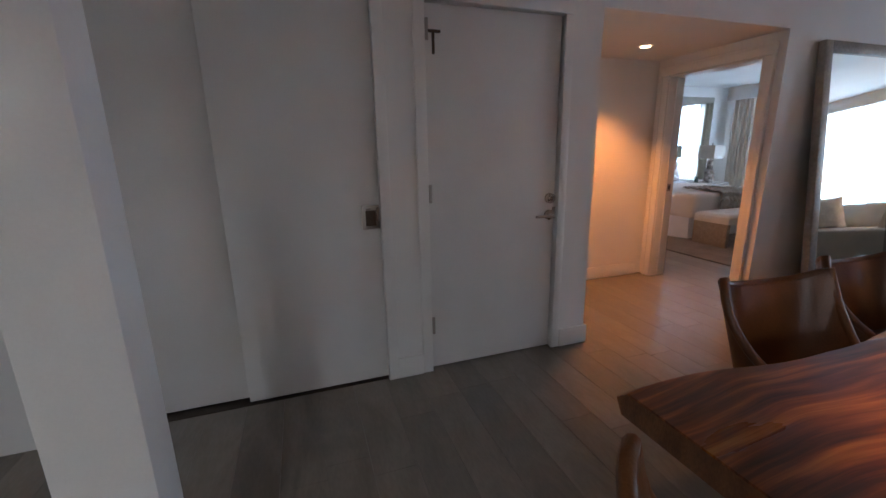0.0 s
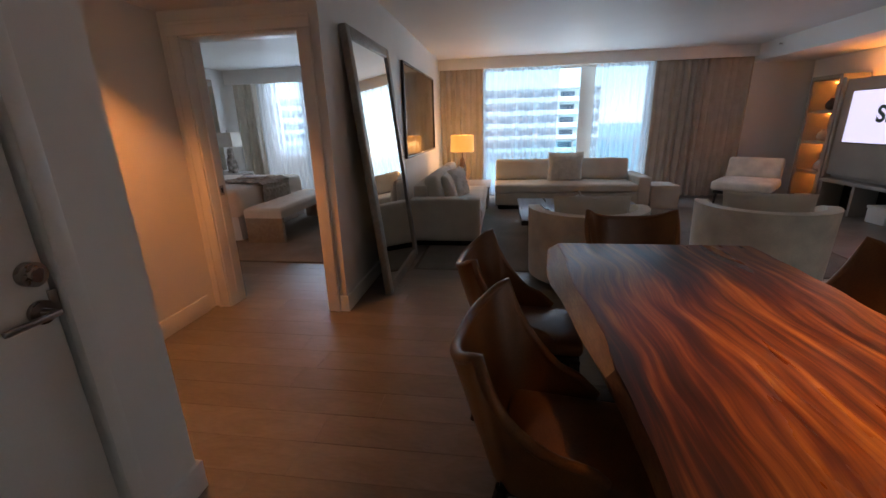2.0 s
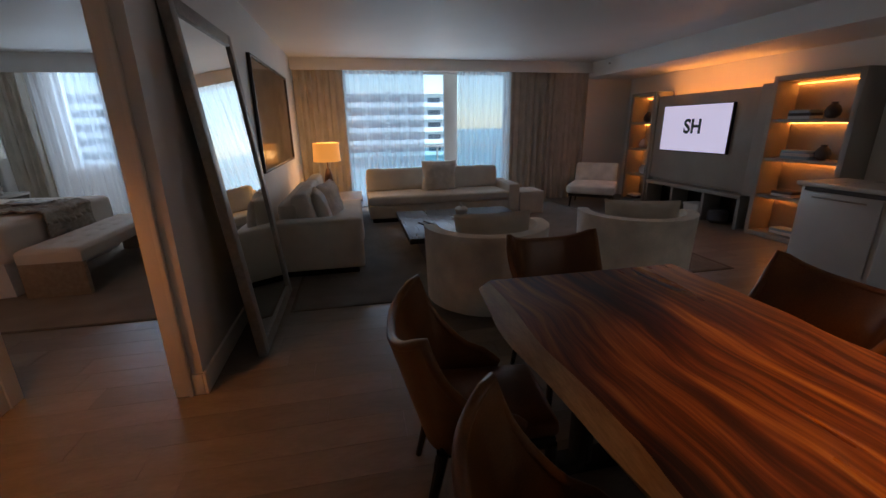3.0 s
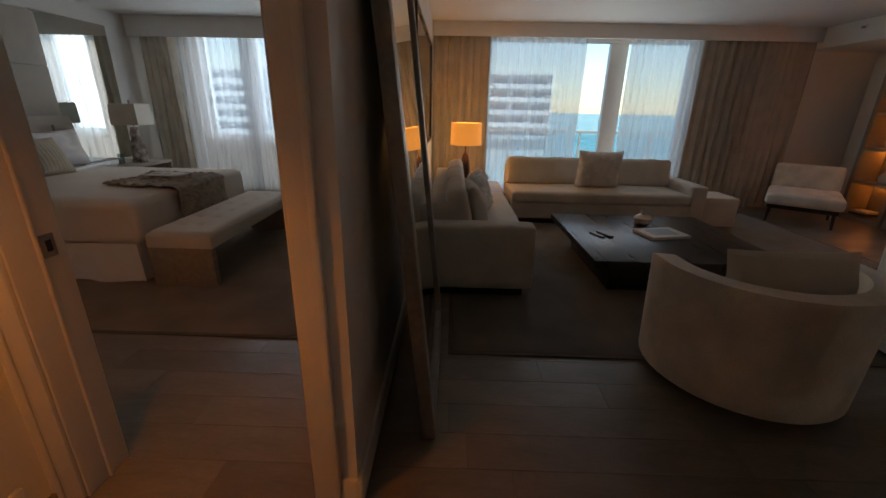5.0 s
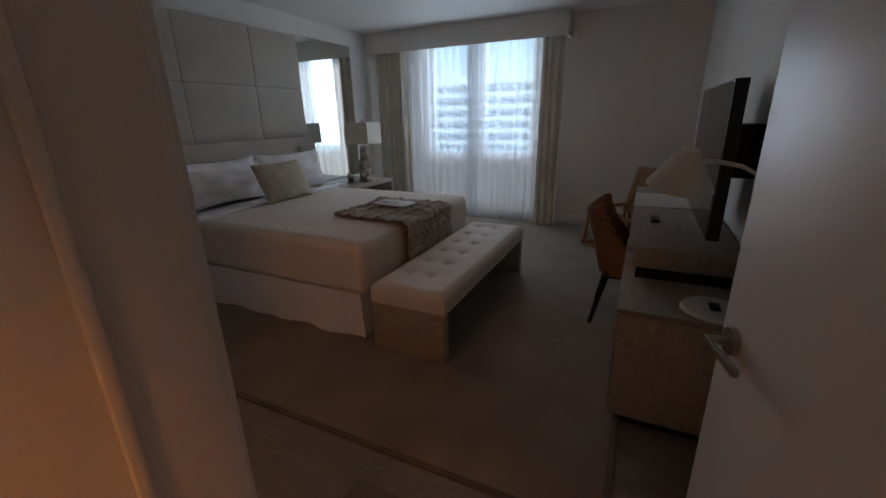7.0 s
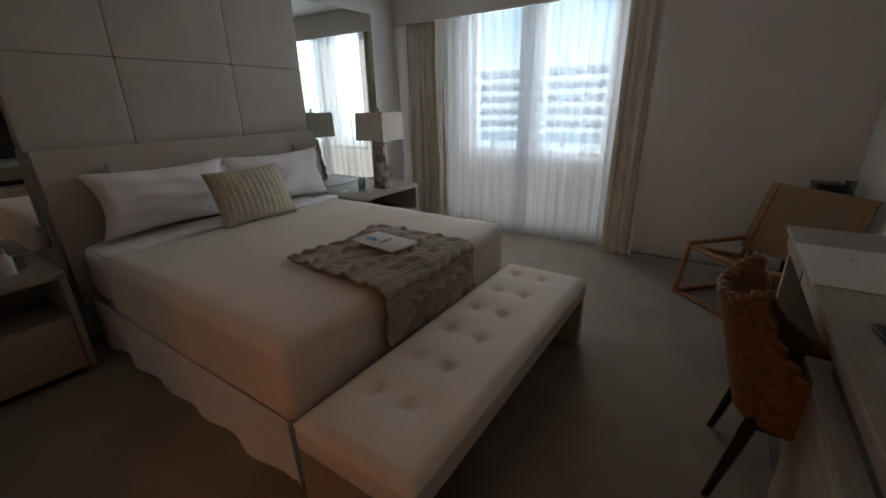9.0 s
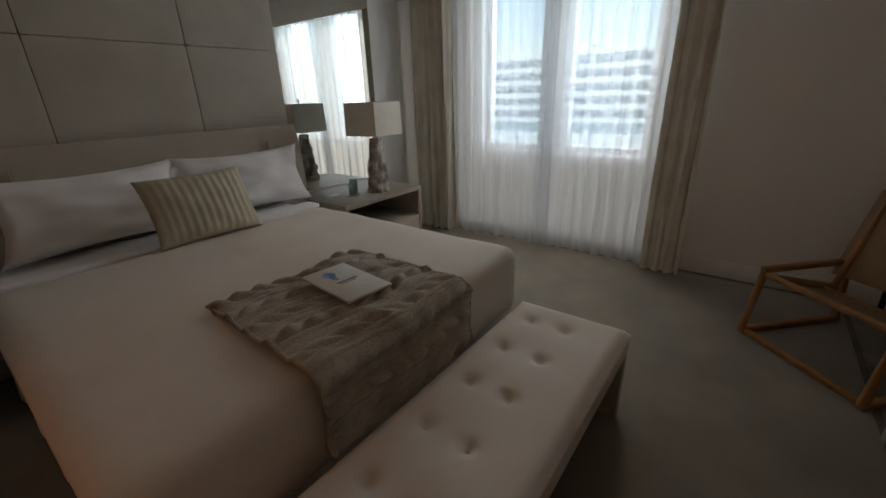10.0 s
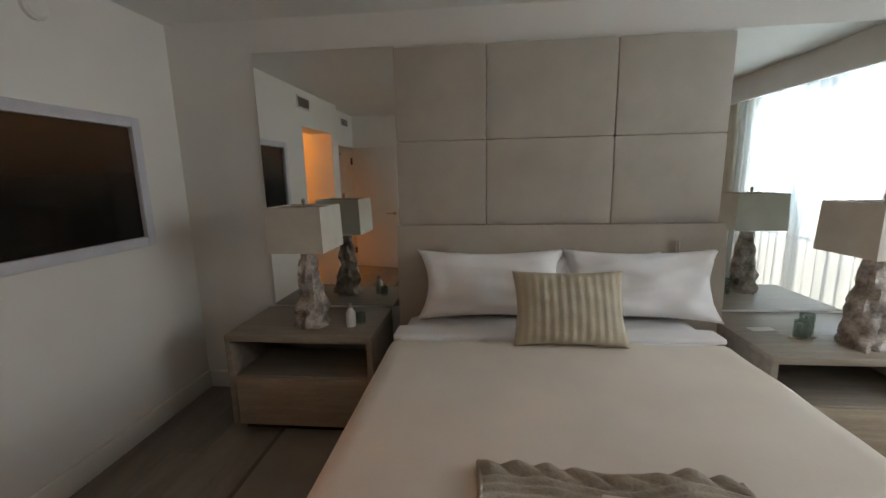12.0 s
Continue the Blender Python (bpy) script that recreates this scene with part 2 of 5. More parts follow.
def mirror_mat():
    m = bpy.data.materials.new("mirror_glass")
    m.use_nodes = True
    b = m.node_tree.nodes["Principled BSDF"]
    b.inputs["Base Color"].default_value = (0.8, 0.83, 0.81, 1)
    b.inputs["Metallic"].default_value, b.inputs["Roughness"].default_value = 1.0, 0.015
    return m


MIRROR = mirror_mat()


def glass_mat(name, tint, clear=0.9):
    m = bpy.data.materials.new(name)
    m.use_nodes = True
    t = m.node_tree
    t.nodes.clear()
    o, mx = t.nodes.new("ShaderNodeOutputMaterial"), t.nodes.new("ShaderNodeMixShader")
    tr, gl = t.nodes.new("ShaderNodeBsdfTransparent"), t.nodes.new("ShaderNodeBsdfGlossy")
    tr.inputs[0].default_value = (*tint, 1)
    gl.inputs["Roughness"].default_value = 0.02
    mx.inputs[0].default_value = 1 - clear
    t.links.new(tr.outputs[0], mx.inputs[1])
    t.links.new(gl.outputs[0], mx.inputs[2])
    t.links.new(mx.outputs[0], o.inputs[0])
    return m


GLASS = glass_mat("window_glass", (0.74, 0.84, 0.93), 0.94)
TUMBLER = glass_mat("drinking_glass", (0.75, 0.85, 0.82), 0.8)


def sheer_mat():
    m = bpy.data.materials.new("sheer_voile")
    m.use_nodes = True
    t = m.node_tree
    t.nodes.clear()
    o = t.nodes.new("ShaderNodeOutputMaterial")
    mx, mx2 = t.nodes.new("ShaderNodeMixShader"), t.nodes.new("ShaderNodeMixShader")
    tr, tl, df = t.nodes.new("ShaderNodeBsdfTransparent"), t.nodes.new("ShaderNodeBsdfTranslucent"), t.nodes.new("ShaderNodeBsdfDiffuse")
    tl.inputs[0].default_value = (0.24, 0.29, 0.345, 1)
    df.inputs[0].default_value = (0.9, 0.89, 0.86, 1)
    co, mp, nz = t.nodes.new("ShaderNodeTexCoord"), t.nodes.new("ShaderNodeMapping"), t.nodes.new("ShaderNodeTexNoise")
    mp.inputs["Scale"].default_value = (1, 15, 0.05)
    nz.inputs["Scale"].default_value = 2
    rg = t.nodes.new("ShaderNodeMapRange")
    rg.inputs["To Min"].default_value, rg.inputs["To Max"].default_value = 0.54, 0.84
    t.links.new(co.outputs["Object"], mp.inputs[0])
    t.links.new(mp.outputs[0], nz.inputs["Vector"])
    t.links.new(nz.outputs["Fac"], rg.inputs[0])
    t.links.new(rg.outputs[0], mx.inputs[0])
    mx2.inputs[0].default_value = 0.45
    t.links.new(tl.outputs[0], mx2.inputs[1])
    t.links.new(df.outputs[0], mx2.inputs[2])
    t.links.new(tr.outputs[0], mx.inputs[1])
    t.links.new(mx2.outputs[0], mx.inputs[2])
    t.links.new(mx.outputs[0], o.inputs[0])
    return m


SHEER = sheer_mat()


def lit_shade():
    m = bpy.data.materials.new("glowing_parchment_shade")
    m.use_nodes = True
    t = m.node_tree
    b = t.nodes["Principled BSDF"]
    b.inputs["Base Color"].default_value = (0.75, 0.5, 0.22, 1)
    b.inputs["Emission Color"].default_value = (1.0, 0.36, 0.06, 1)
    b.inputs["Emission Strength"].default_value = 0.28
    b.inputs["Roughness"].default_value = 0.8
    return m


LITSHADE = lit_shade()


# ---- building blocks ----
def part(name, bm, material, parent=None, label="", smooth=35, kind=""):
    me = bpy.data.meshes.new(name)
    bm.normal_update()
    bm.to_mesh(me)
    bm.free()
    me.materials.append(material)
    if smooth:
        me.polygons.foreach_set("use_smooth", [True] * len(me.polygons))
        me.set_sharp_from_angle(angle=radians(smooth))
    ob = new(name, me)
    if parent:
        ob.parent = parent
    if label or kind:
        tagged(ob, label, kind=kind)
    return ob


def thing(name, label, category, m=None, group="", kind=""):
    ob = new(name)
    ob.empty_display_size = 0.1
    if m is not None:
        ob.matrix_world = m
    return tagged(ob, label, category, group, kind)


def boxes(*specs, bevel=0.0, seg=2):
    """One bmesh of boxes (x0, x1, y0, y1, z0, z1)."""
    out = bmesh.new()
    for x0, x1, y0, y1, z0, z1 in specs:
        b = bmesh.new()
        bmesh.ops.create_cube(b, size=1)
        for v in b.verts:
            v.co = ((x0 + x1) / 2 + v.co.x * (x1 - x0), (y0 + y1) / 2 + v.co.y * (y1 - y0), (z0 + z1) / 2 + v.co.z * (z1 - z0))
        if bevel:
            bmesh.ops.bevel(b, geom=b.edges[:], offset=min(bevel, 0.45 * min(x1 - x0, y1 - y0, z1 - z0)), segments=seg, affect="EDGES", profile=0.5)
        join(out, b)
    return out


def join(out, b, m=None):
    if m is not None:
        b.transform(m)
    me = bpy.data.meshes.new("t")
    b.to_mesh(me)
    b.free()
    out.from_mesh(me)
    bpy.data.meshes.remove(me)
    return out


def rod(p, q, r0, r1=None, n=10):
    """A tapered round bar from p to q."""
    p, q = Vector(p), Vector(q)
    b = bmesh.new()
    bmesh.ops.create_cone(b, cap_ends=True, segments=n, radius1=r0, radius2=r0 if r1 is None else r1, depth=(q - p).length)
    b.transform(Matrix.Translation((p + q) / 2) @ (q - p).to_track_quat("Z", "Y").to_matrix().to_4x4())
    return b


def rods(*specs, n=10):
    out = bmesh.new()
    for s in specs:
        join(out, rod(*s, n=n))
    return out


def lathe(profile, n=24):
    """A turned body from (radius, height) pairs."""
    b = bmesh.new()
    rings = [[b.verts.new((r * math.cos(2 * math.pi * i / n), r * math.sin(2 * math.pi * i / n), z)) for i in range(n)] for r, z in profile]
    for a, c in zip(rings, rings[1:]):
        for i in range(n):
            b.faces.new((a[i], a[(i + 1) % n], c[(i + 1) % n], c[i]))
    b.faces.new(rings[0][::-1])
    b.faces.new(rings[-1])
    return b


def tube(points, r, n=8):
    """A round bar bent along points."""
    b = bmesh.new()
    pts = [Vector(p) for p in points]
    for i, p in enumerate(pts):
        t_ = (pts[min(i + 1, len(pts) - 1)] - pts[max(i - 1, 0)]).normalized()
        s_ = t_.cross(Vector((0.01, 0.02, 1))).normalized()
        n_ = s_.cross(t_)
        for k in range(n):
            b.verts.new(p + r * (math.cos(2 * math.pi * k / n) * s_ + math.sin(2 * math.pi * k / n) * n_))
    b.verts.ensure_lookup_table()
    for i in range(len(pts) - 1):
        for k in range(n):
            k2 = (k + 1) % n
            b.faces.new((b.verts[i * n + k], b.verts[i * n + k2], b.verts[i * n + n + k2], b.verts[i * n + n + k]))
    b.faces.new([b.verts[k] for k in range(n)])
    b.faces.new([b.verts[(len(pts) - 1) * n + k] for k in range(n)])
    bmesh.ops.recalc_face_normals(b, faces=b.faces[:])
    return b


def shell(fn, nu, nv, thick):
    """A sheet with thickness: fn(u, v) gives a place, u and v from 0 to 1."""
    b = bmesh.new()
    P = [[Vector(fn(i / nu, j / nv)) for j in range(nv + 1)] for i in range(nu + 1)]

    def nor(i, j):
        a = P[min(i + 1, nu)][j] - P[max(i - 1, 0)][j]
        c = P[i][min(j + 1, nv)] - P[i][max(j - 1, 0)]
        n = a.cross(c)
        return n.normalized() if n.length > 1e-9 else Vector((0, 0, 1))
    A = [[b.verts.new(P[i][j] + nor(i, j) * thick / 2) for j in range(nv + 1)] for i in range(nu + 1)]
    B = [[b.verts.new(P[i][j] - nor(i, j) * thick / 2) for j in range(nv + 1)] for i in range(nu + 1)]
    for i in range(nu):
        for j in range(nv):
            b.faces.new((A[i][j], A[i + 1][j], A[i + 1][j + 1], A[i][j + 1]))
            b.faces.new((B[i][j], B[i][j + 1], B[i + 1][j + 1], B[i + 1][j]))
    for i in range(nu):
        b.faces.new((A[i][0], B[i][0], B[i + 1][0], A[i + 1][0]))
        b.faces.new((A[i][nv], A[i + 1][nv], B[i + 1][nv], B[i][nv]))
    for j in range(nv):
        b.faces.new((A[0][j], A[0][j + 1], B[0][j + 1], B[0][j]))
        b.faces.new((A[nu][j], B[nu][j], B[nu][j + 1], A[nu][j + 1]))
    return b


def pillow(w, h, d, n=14, pinch=0.08, seed=0, rib=0.0, ribs=16, wrinkle=0.0):
    """A stuffed cushion lying in the xz plane, thickness along y, base at z = 0."""
    b = bmesh.new()
    rows = []
    for side in (-1, 1):
        g = []
        for i in range(n + 1):
            r = []
            for j in range(n + 1):
                u, v = 2 * i / n - 1, 2 * j / n - 1
                k = ((1 - u * u) * (1 - v * v)) ** 0.36
                px = u * (1 - pinch * (1 - v * v) * u * u)
                pz = v * (1 - pinch * (1 - u * u) * v * v)
                y = side * d / 2 * k
                if rib:
                    y += side * rib * math.cos(u * math.pi * ribs) * min(1, k * 2)
                if wrinkle:
                    y += side * wrinkle * noise.noise(Vector((u * 2.5 + seed, v * 2.5, side))) * min(1, k * 2)
                r.append(b.verts.new((px * w / 2, y, h / 2 + pz * h / 2)))
            g.append(r)
        rows.append(g)
    for s, g in enumerate(rows):
        for i in range(n):
            for j in range(n):
                f = (g[i][j], g[i + 1][j], g[i + 1][j + 1], g[i][j + 1])
                b.faces.new(f if s == 0 else f[::-1])
    bmesh.ops.remove_doubles(b, verts=b.verts[:], dist=1e-5)
    return b


def soft(x0, x1, y0, y1, z0, z1, r=0.04, puff=0.0, n=8, seed=0, crease=0.0):
    """A soft block: rounded edges, bulging faces, slight unevenness."""
    b = bmesh.new()
    bmesh.ops.create_cube(b, size=2)
    bmesh.ops.subdivide_edges(b, edges=b.edges[:], cuts=n, use_grid_fill=True)
    hx, hy, hz = (x1 - x0) / 2, (y1 - y0) / 2, (z1 - z0) / 2
    r = min(r, hx, hy, hz)
    for v in b.verts:
        u = v.co.copy()
        # gather the rows of vertices near the edges
        u = Vector([math.copysign(1 - (1 - abs(c)) ** 1.6 if abs(c) < 1 else 1, c) for c in u])
        p = Vector((u.x * hx, u.y * hy, u.z * hz))
        core = Vector([max(-h + r, min(h - r, c)) for c, h in zip(p, (hx, hy, hz))])
        d = p - core
        if d.length > 1e-9:
            p = core + d.normalized() * r
        if puff:
            p.z += puff * (1 - u.x ** 2) * (1 - u.y ** 2) * (1 if u.z > 0 else 0) * abs(u.z)
        if crease:
            p += Vector((1, 1, 1)) * crease * noise.noise(p * 4 + Vector((seed * 7.1, seed, 0)))
        v.co = p + Vector(((x0 + x1) / 2, (y0 + y1) / 2, (z0 + z1) / 2))
    return b


def structure(name, bm, material, label, category="structure", smooth=35):
    return tagged(part(name, bm, material, smooth=smooth), label, category, kind="structure")


# ---- structure ----
structure("floor", boxes((-2.75, 9.45, -4.4, 6.98, -0.25, -0.012)), GROUT, "grey-beige plank floor with fine joints", "floor")
structure("wall_north", boxes((-2.6, -1.15, 2.35, 2.5, 0, 2.62), (-1.15, 0.44, 2.35, 2.5, 2.18, 2.62), (0.44, 0.69, 2.35, 2.5, 0, 2.62),
          (0.69, 1.63, 2.35, 2.5, 2.2, 2.62), (1.63, 1.9, 2.35, 2.5, 0, 2.62)), WALL, "white painted wall with closet and entry door", "wall")
structure("wall_closet", boxes((-2.6, 1.75, 2.6, 2.7, 0, 2.62)), WALL, "plain white wall behind the closet", "wall")
structure("wall_niche", boxes((1.75, 1.9, 2.5, 3.7, 0, 2.62), (1.9, 3.62, 3.55, 3.7, 0, 2.62)), WALL, "white wall of the hall niche in warm light", "wall")
structure("wall_niche_header", boxes((1.9, 3.62, 2.35, 2.5, 2.26, 2.62)), WALL, "white header above the hall niche", "wall")
structure("ceiling_niche", boxes((1.9, 3.62, 2.5, 3.55, 2.262, 2.4)), CEIL, "lowered white ceiling of the hall niche", "ceiling")
structure("wall_bedroom_door", boxes((3.62, 3.8, 2.47, 2.50, 0, 2.62), (3.62, 3.8, 2.50, 3.405, 2.1, 2.62), (3.62, 3.8, 3.405, 3.55, 0, 2.62)), WALL, "white wall round the bedroom doorway", "wall")
structure("wall_between", boxes((3.62, 9.25, 2.35, 2.47, 0, 2.62)), WALL, "long white wall between living room and bedroom", "wall")
structure("wall_bedroom_west", boxes((3.62, 3.92, 3.55, 3.8, 0, 2.62), (3.62, 3.92, 3.8, 4.75, 2.2, 2.62), (3.62, 3.92, 4.75, 6.83, 0, 2.62)), WALL, "white bedroom wall with an open lit doorway", "wall")
structure("wall_bedroom_north", boxes((3.62, 9.45, 6.83, 6.98, 0, 2.62)), WALL, "off-white wall behind the bed", "wall")
structure("wall_bedroom_east", boxes((9.25, 9.45, 2.35, 4.37, 0, 2.62), (9.25, 9.45, 4.37, 5.95, 0, 0.91), (9.25, 9.45, 4.37, 5.95, 2.47, 2.62), (9.25, 9.45, 5.95, 6.83, 0, 2.62)), WALL, "white bedroom wall with a window", "wall")
structure("wall_living_east", boxes((9.25, 9.45, -4.4, -1.6, 0, 2.62), (9.25, 9.45, -1.6, 1.52, 2.47, 2.62), (9.25, 9.45, 1.52, 2.35, 0, 2.62)), WALL, "white living room wall with wide glass doors", "wall")
structure("wall_south", boxes((-2.6, 9.25, -4.4, -4.25, 0, 2.62)), WALL, "plain white wall behind the shelving", "wall")
# unseen wall added behind the camera, closes the room against the sun
structure("wall_west", boxes((-2.75, -2.6, -4.4, 2.7, 0, 2.62)), WALL, "unseen plain white wall closing the west end", "wall")
structure("wall_bathroom", boxes((1.75, 1.9, 3.7, 5.4, 0, 2.62), (1.9, 3.62, 5.25, 5.4, 0, 2.62), ), mat("warm_plaster", (0.66, 0.58, 0.48), 0.6, vary=0.03), "cream wall of the lit bathroom lobby", "wall")
structure("wall_pier", boxes((-0.56, -0.37, 1.0, 1.14, 0, 2.62), bevel=0.004), TRIM, "narrow white pier beside the entry", "wall")
structure("ceiling_living", boxes((-2.75, 9.45, -4.4, 2.35, 2.62, 2.85), (-2.75, 3.62, 2.35, 5.4, 2.62, 2.85)), CEIL, "white plaster ceiling of the living room", "ceiling")
structure("ceiling_bedroom", boxes((3.62, 9.45, 2.35, 6.98, 2.62, 2.85)), CEIL, "white plaster bedroom ceiling", "ceiling")
structure("ceiling_soffit", boxes((-2.6, 9.25, -4.25, -3.2, 2.35, 2.62), bevel=0.003), CEIL, "lowered white soffit along the shelving wall", "ceiling")
structure("trim_pelmet_living", boxes((9.0, 9.03, -3.2, 2.35, 2.43, 2.62), (9.03, 9.25, -3.2, 2.35, 2.56, 2.62), bevel=0.003), TRIM, "white curtain pelmet of the living room", "pelmet")
structure("trim_pelmet_bedroom", boxes((8.98, 9.01, 3.93, 6.83, 2.345, 2.62), (9.01, 9.25, 3.93, 3.96, 2.345, 2.62), (9.01, 9.25, 3.96, 6.83, 2.56, 2.62), bevel=0.003), TRIM, "white curtain pelmet of the bedroom", "pelmet")


def baseboard(name, *specs):
    structure(name, boxes(*specs, bevel=0.004), TRIM, "white painted baseboard", "baseboard")


BH = 0.135
baseboard("baseboard_entry", (0.49, 0.655, 2.332, 2.35, 0, BH), (1.68, 1.918, 2.332, 2.35, 0, BH), (1.9, 1.918, 2.35, 3.55, 0, BH), (1.918, 3.53, 3.532, 3.55, 0, BH))
baseboard("baseboard_living", (3.602, 9.0, 2.332, 2.35, 0, BH), (3.602, 3.62, 2.35, 2.41, 0, BH), (9.232, 9.25, -3.9, -1.65, 0, BH), (-2.6, 4.6, -4.25, -4.232, 0, BH), (-2.6, -2.582, -4.2, 2.3, 0, BH))
baseboard("baseboard_bedroom", (3.82, 9.25, 2.47, 2.488, 0, BH), (9.232, 9.25, 2.49, 6.83, 0, BH), (3.92, 3.938, 4.78, 6.83, 0, BH), (3.94, 9.23, 6.812, 6.83, 0, BH))


def casing(name, label, *specs):
    return structure(name, boxes(*specs, bevel=0.006), TRIM, label, "door casing")


casing("trim_entry_door", "white casing of the entry door", (0.655, 0.722, 2.337, 2.366, 0, 2.2), (1.62, 1.68, 2.337, 2.366, 0, 2.2), (0.655, 1.68, 2.337, 2.366, 2.2, 2.26))
casing("trim_closet", "white casing of the sliding closet", (0.428, 0.49, 2.33, 2.366, 0, 2.18), (-1.15, 0.49, 2.33, 2.36, 2.18, 2.23))
casing("trim_bedroom_door", "white stepped casing of the bedroom doorway",
       (3.598, 3.62, 2.41, 2.502, 0, 2.1), (3.588, 3.598, 2.41, 2.435, 0, 2.1), (3.598, 3.62, 3.403, 3.495, 0, 2.1), (3.588, 3.598, 3.47, 3.495, 0, 2.1),
       (3.598, 3.62, 2.41, 3.495, 2.1, 2.19), (3.588, 3.598, 2.41, 3.495, 2.165, 2.19), (3.61, 3.81, 2.503, 2.515, 0, 2.085), (3.61, 3.81, 3.39, 3.402, 0, 2.085), (3.61, 3.81, 2.503, 3.402, 2.085, 2.098),
       (3.66, 3.70, 2.515, 2.526, 0, 2.085), (3.70, 3.714, 3.379, 3.39, 0, 2.085), (3.8, 3.825, 3.405, 3.485, 0, 2.165))

# ---- entry: closet and doors ----
c = thing("sliding_closet_door", "white sliding closet door panel with bronze pull", "door", group="closet doors")
part("leaf", boxes((-0.385, 0.435, 2.372, 2.408, 0.015, 2.19), bevel=0.004), DOOR, c)
p = part("pull", boxes((0.325, 0.425, 2.364, 2.374, 0.975, 1.115), bevel=0.003), NICKEL, c, "square recessed bronze pull")
part("recess", boxes((0.345, 0.405, 2.3615, 2.366, 0.995, 1.085), bevel=0.002), BRONZE, p)
c = thing("sliding_closet_door", "white rear closet panel in shadow", "door", group="closet doors")
part("leaf", boxes((-1.14, -0.33, 2.425, 2.46, 0.015, 2.19), bevel=0.004), DOOR, c)
structure("trim_closet_track", boxes((-1.15, 0.44, 2.36, 2.48, -0.011, 0.006)), BRONZE, "dark closet floor track", "track")

d = thing("entry_door", "closed white entry door with nickel lever and deadbolt", "door")
part("leaf", boxes((0.726, 1.613, 2.375, 2.42, 0.012, 2.195), bevel=0.003), DOOR, d)
for z in (0.31, 1.16, 2.06):
    part("hinge", rods(((0.738, 2.366, z - 0.055), (0.738, 2.366, z + 0.055), 0.0105)), NICKEL, d)
bolt = join(rod((1.572, 2.375, 1.09), (1.572, 2.35, 1.09), 0.034, n=20), rod((1.572, 2.35, 1.09), (1.572, 2.338, 1.09), 0.02, n=16))
part("deadbolt", bolt, NICKEL, d)
lev = join(rod((1.572, 2.375, 0.978), (1.572, 2.362, 0.978), 0.034, n=20), rod((1.572, 2.362, 0.978), (1.572, 2.32, 0.978), 0.011))
join(lev, boxes((1.442, 1.584, 2.312, 2.328, 0.968, 0.986), bevel=0.006))
part("lever", lev, NICKEL, d)
part("latch_plate", boxes((1.6, 1.622, 2.366, 2.376, 0.95, 1.03), bevel=0.002), NICKEL, d)
g = boxes((0.735, 0.82, 2.36, 2.376, 2.045, 2.06), (0.77, 0.784, 2.36, 2.376, 1.935, 2.05), bevel=0.003)
part("swing_bar_guard", g, BRONZE, d, "dark swing bar door guard")

# bedroom door leaf, standing open into the room
HINGE = Vector((3.8, 2.54))
d = thing("bedroom_door", "white bedroom door standing open with nickel lever", "door", pose(HINGE.x, HINGE.y, 0, 0, 0, 14))
part("leaf", boxes((0.012, 0.85, -0.022, 0.022, 0.012, 2.08), bevel=0.003), DOOR, d)
for z in (0.3, 1.13, 1.86):
    h = boxes((0.006, 0.0125, -0.02, 0.02, z - 0.055, z + 0.055), (-0.03, 0.004, 0.012, 0.018, z - 0.055, z + 0.055), bevel=0.001, seg=1)
    for k in range(5):
        join(h, rod((0.0, 0.024, z - 0.054 + 0.0216 * k + 0.0006), (0.0, 0.024, z - 0.054 + 0.0216 * (k + 1) - 0.0006), 0.0075, n=12))
    part("hinge", h, BRONZE, d, "dark bronze butt hinge")
for s in (1, -1):
    lev = join(rod((0.79, 0.02 * s, 0.97), (0.79, 0.034 * s, 0.97), 0.032, n=20), rod((0.79, 0.03 * s, 0.97), (0.79, 0.075 * s, 0.97), 0.011))
    join(lev, boxes((0.655, 0.802, min(0.066 * s, 0.082 * s), max(0.066 * s, 0.082 * s), 0.96, 0.98), bevel=0.006))
    part("lever", lev, NICKEL, d)
part("latch_plate", boxes((0.848, 0.853, -0.013, 0.013, 0.89, 1.05), bevel=0.001), NICKEL, d)
s = thing("strike_plate", "dark bronze strike plate in the door jamb", "strike plate")
part("plate", boxes((3.722, 3.772, 3.386, 3.391, 0.94, 1.02), bevel=0.002), NICKEL, s)
# black block on the plate, for the darkness inside the hole
part("hole", boxes((3.737, 3.757, 3.384, 3.387, 0.96, 1.0)), BLACK, s)
s = thing("downlight", "small recessed ceiling downlight, lit", "downlight")
part("rim", join(lathe([(0.062, 0), (0.062, 0.008), (0.045, 0.008)]), bmesh.new(), None), TRIM, s).location = (2.94, 3.06, 2.253)
part("lens", lathe([(0.04, 0), (0.04, 0.004)]), emit("downlight_lens", (1, 0.65, 0.35), 2.5), s).location = (2.94, 3.06, 2.249)

# fixture of the dining spot, then an unseen one added towards the kitchen
for x, y in ((1.7, -0.1), (-0.9, -1.1)):
    s = thing("downlight", "small recessed ceiling downlight, lit", "downlight", pose(x, y, 2.61))
    part("rim", lathe([(0.062, 0), (0.062, 0.008), (0.045, 0.008)]), TRIM, s)
    part("lens", lathe([(0.04, -0.004), (0.04, 0.0)]), emit("ceiling_lens", (1, 0.75, 0.5), 2.5), s)

# ---- windows and curtains ----


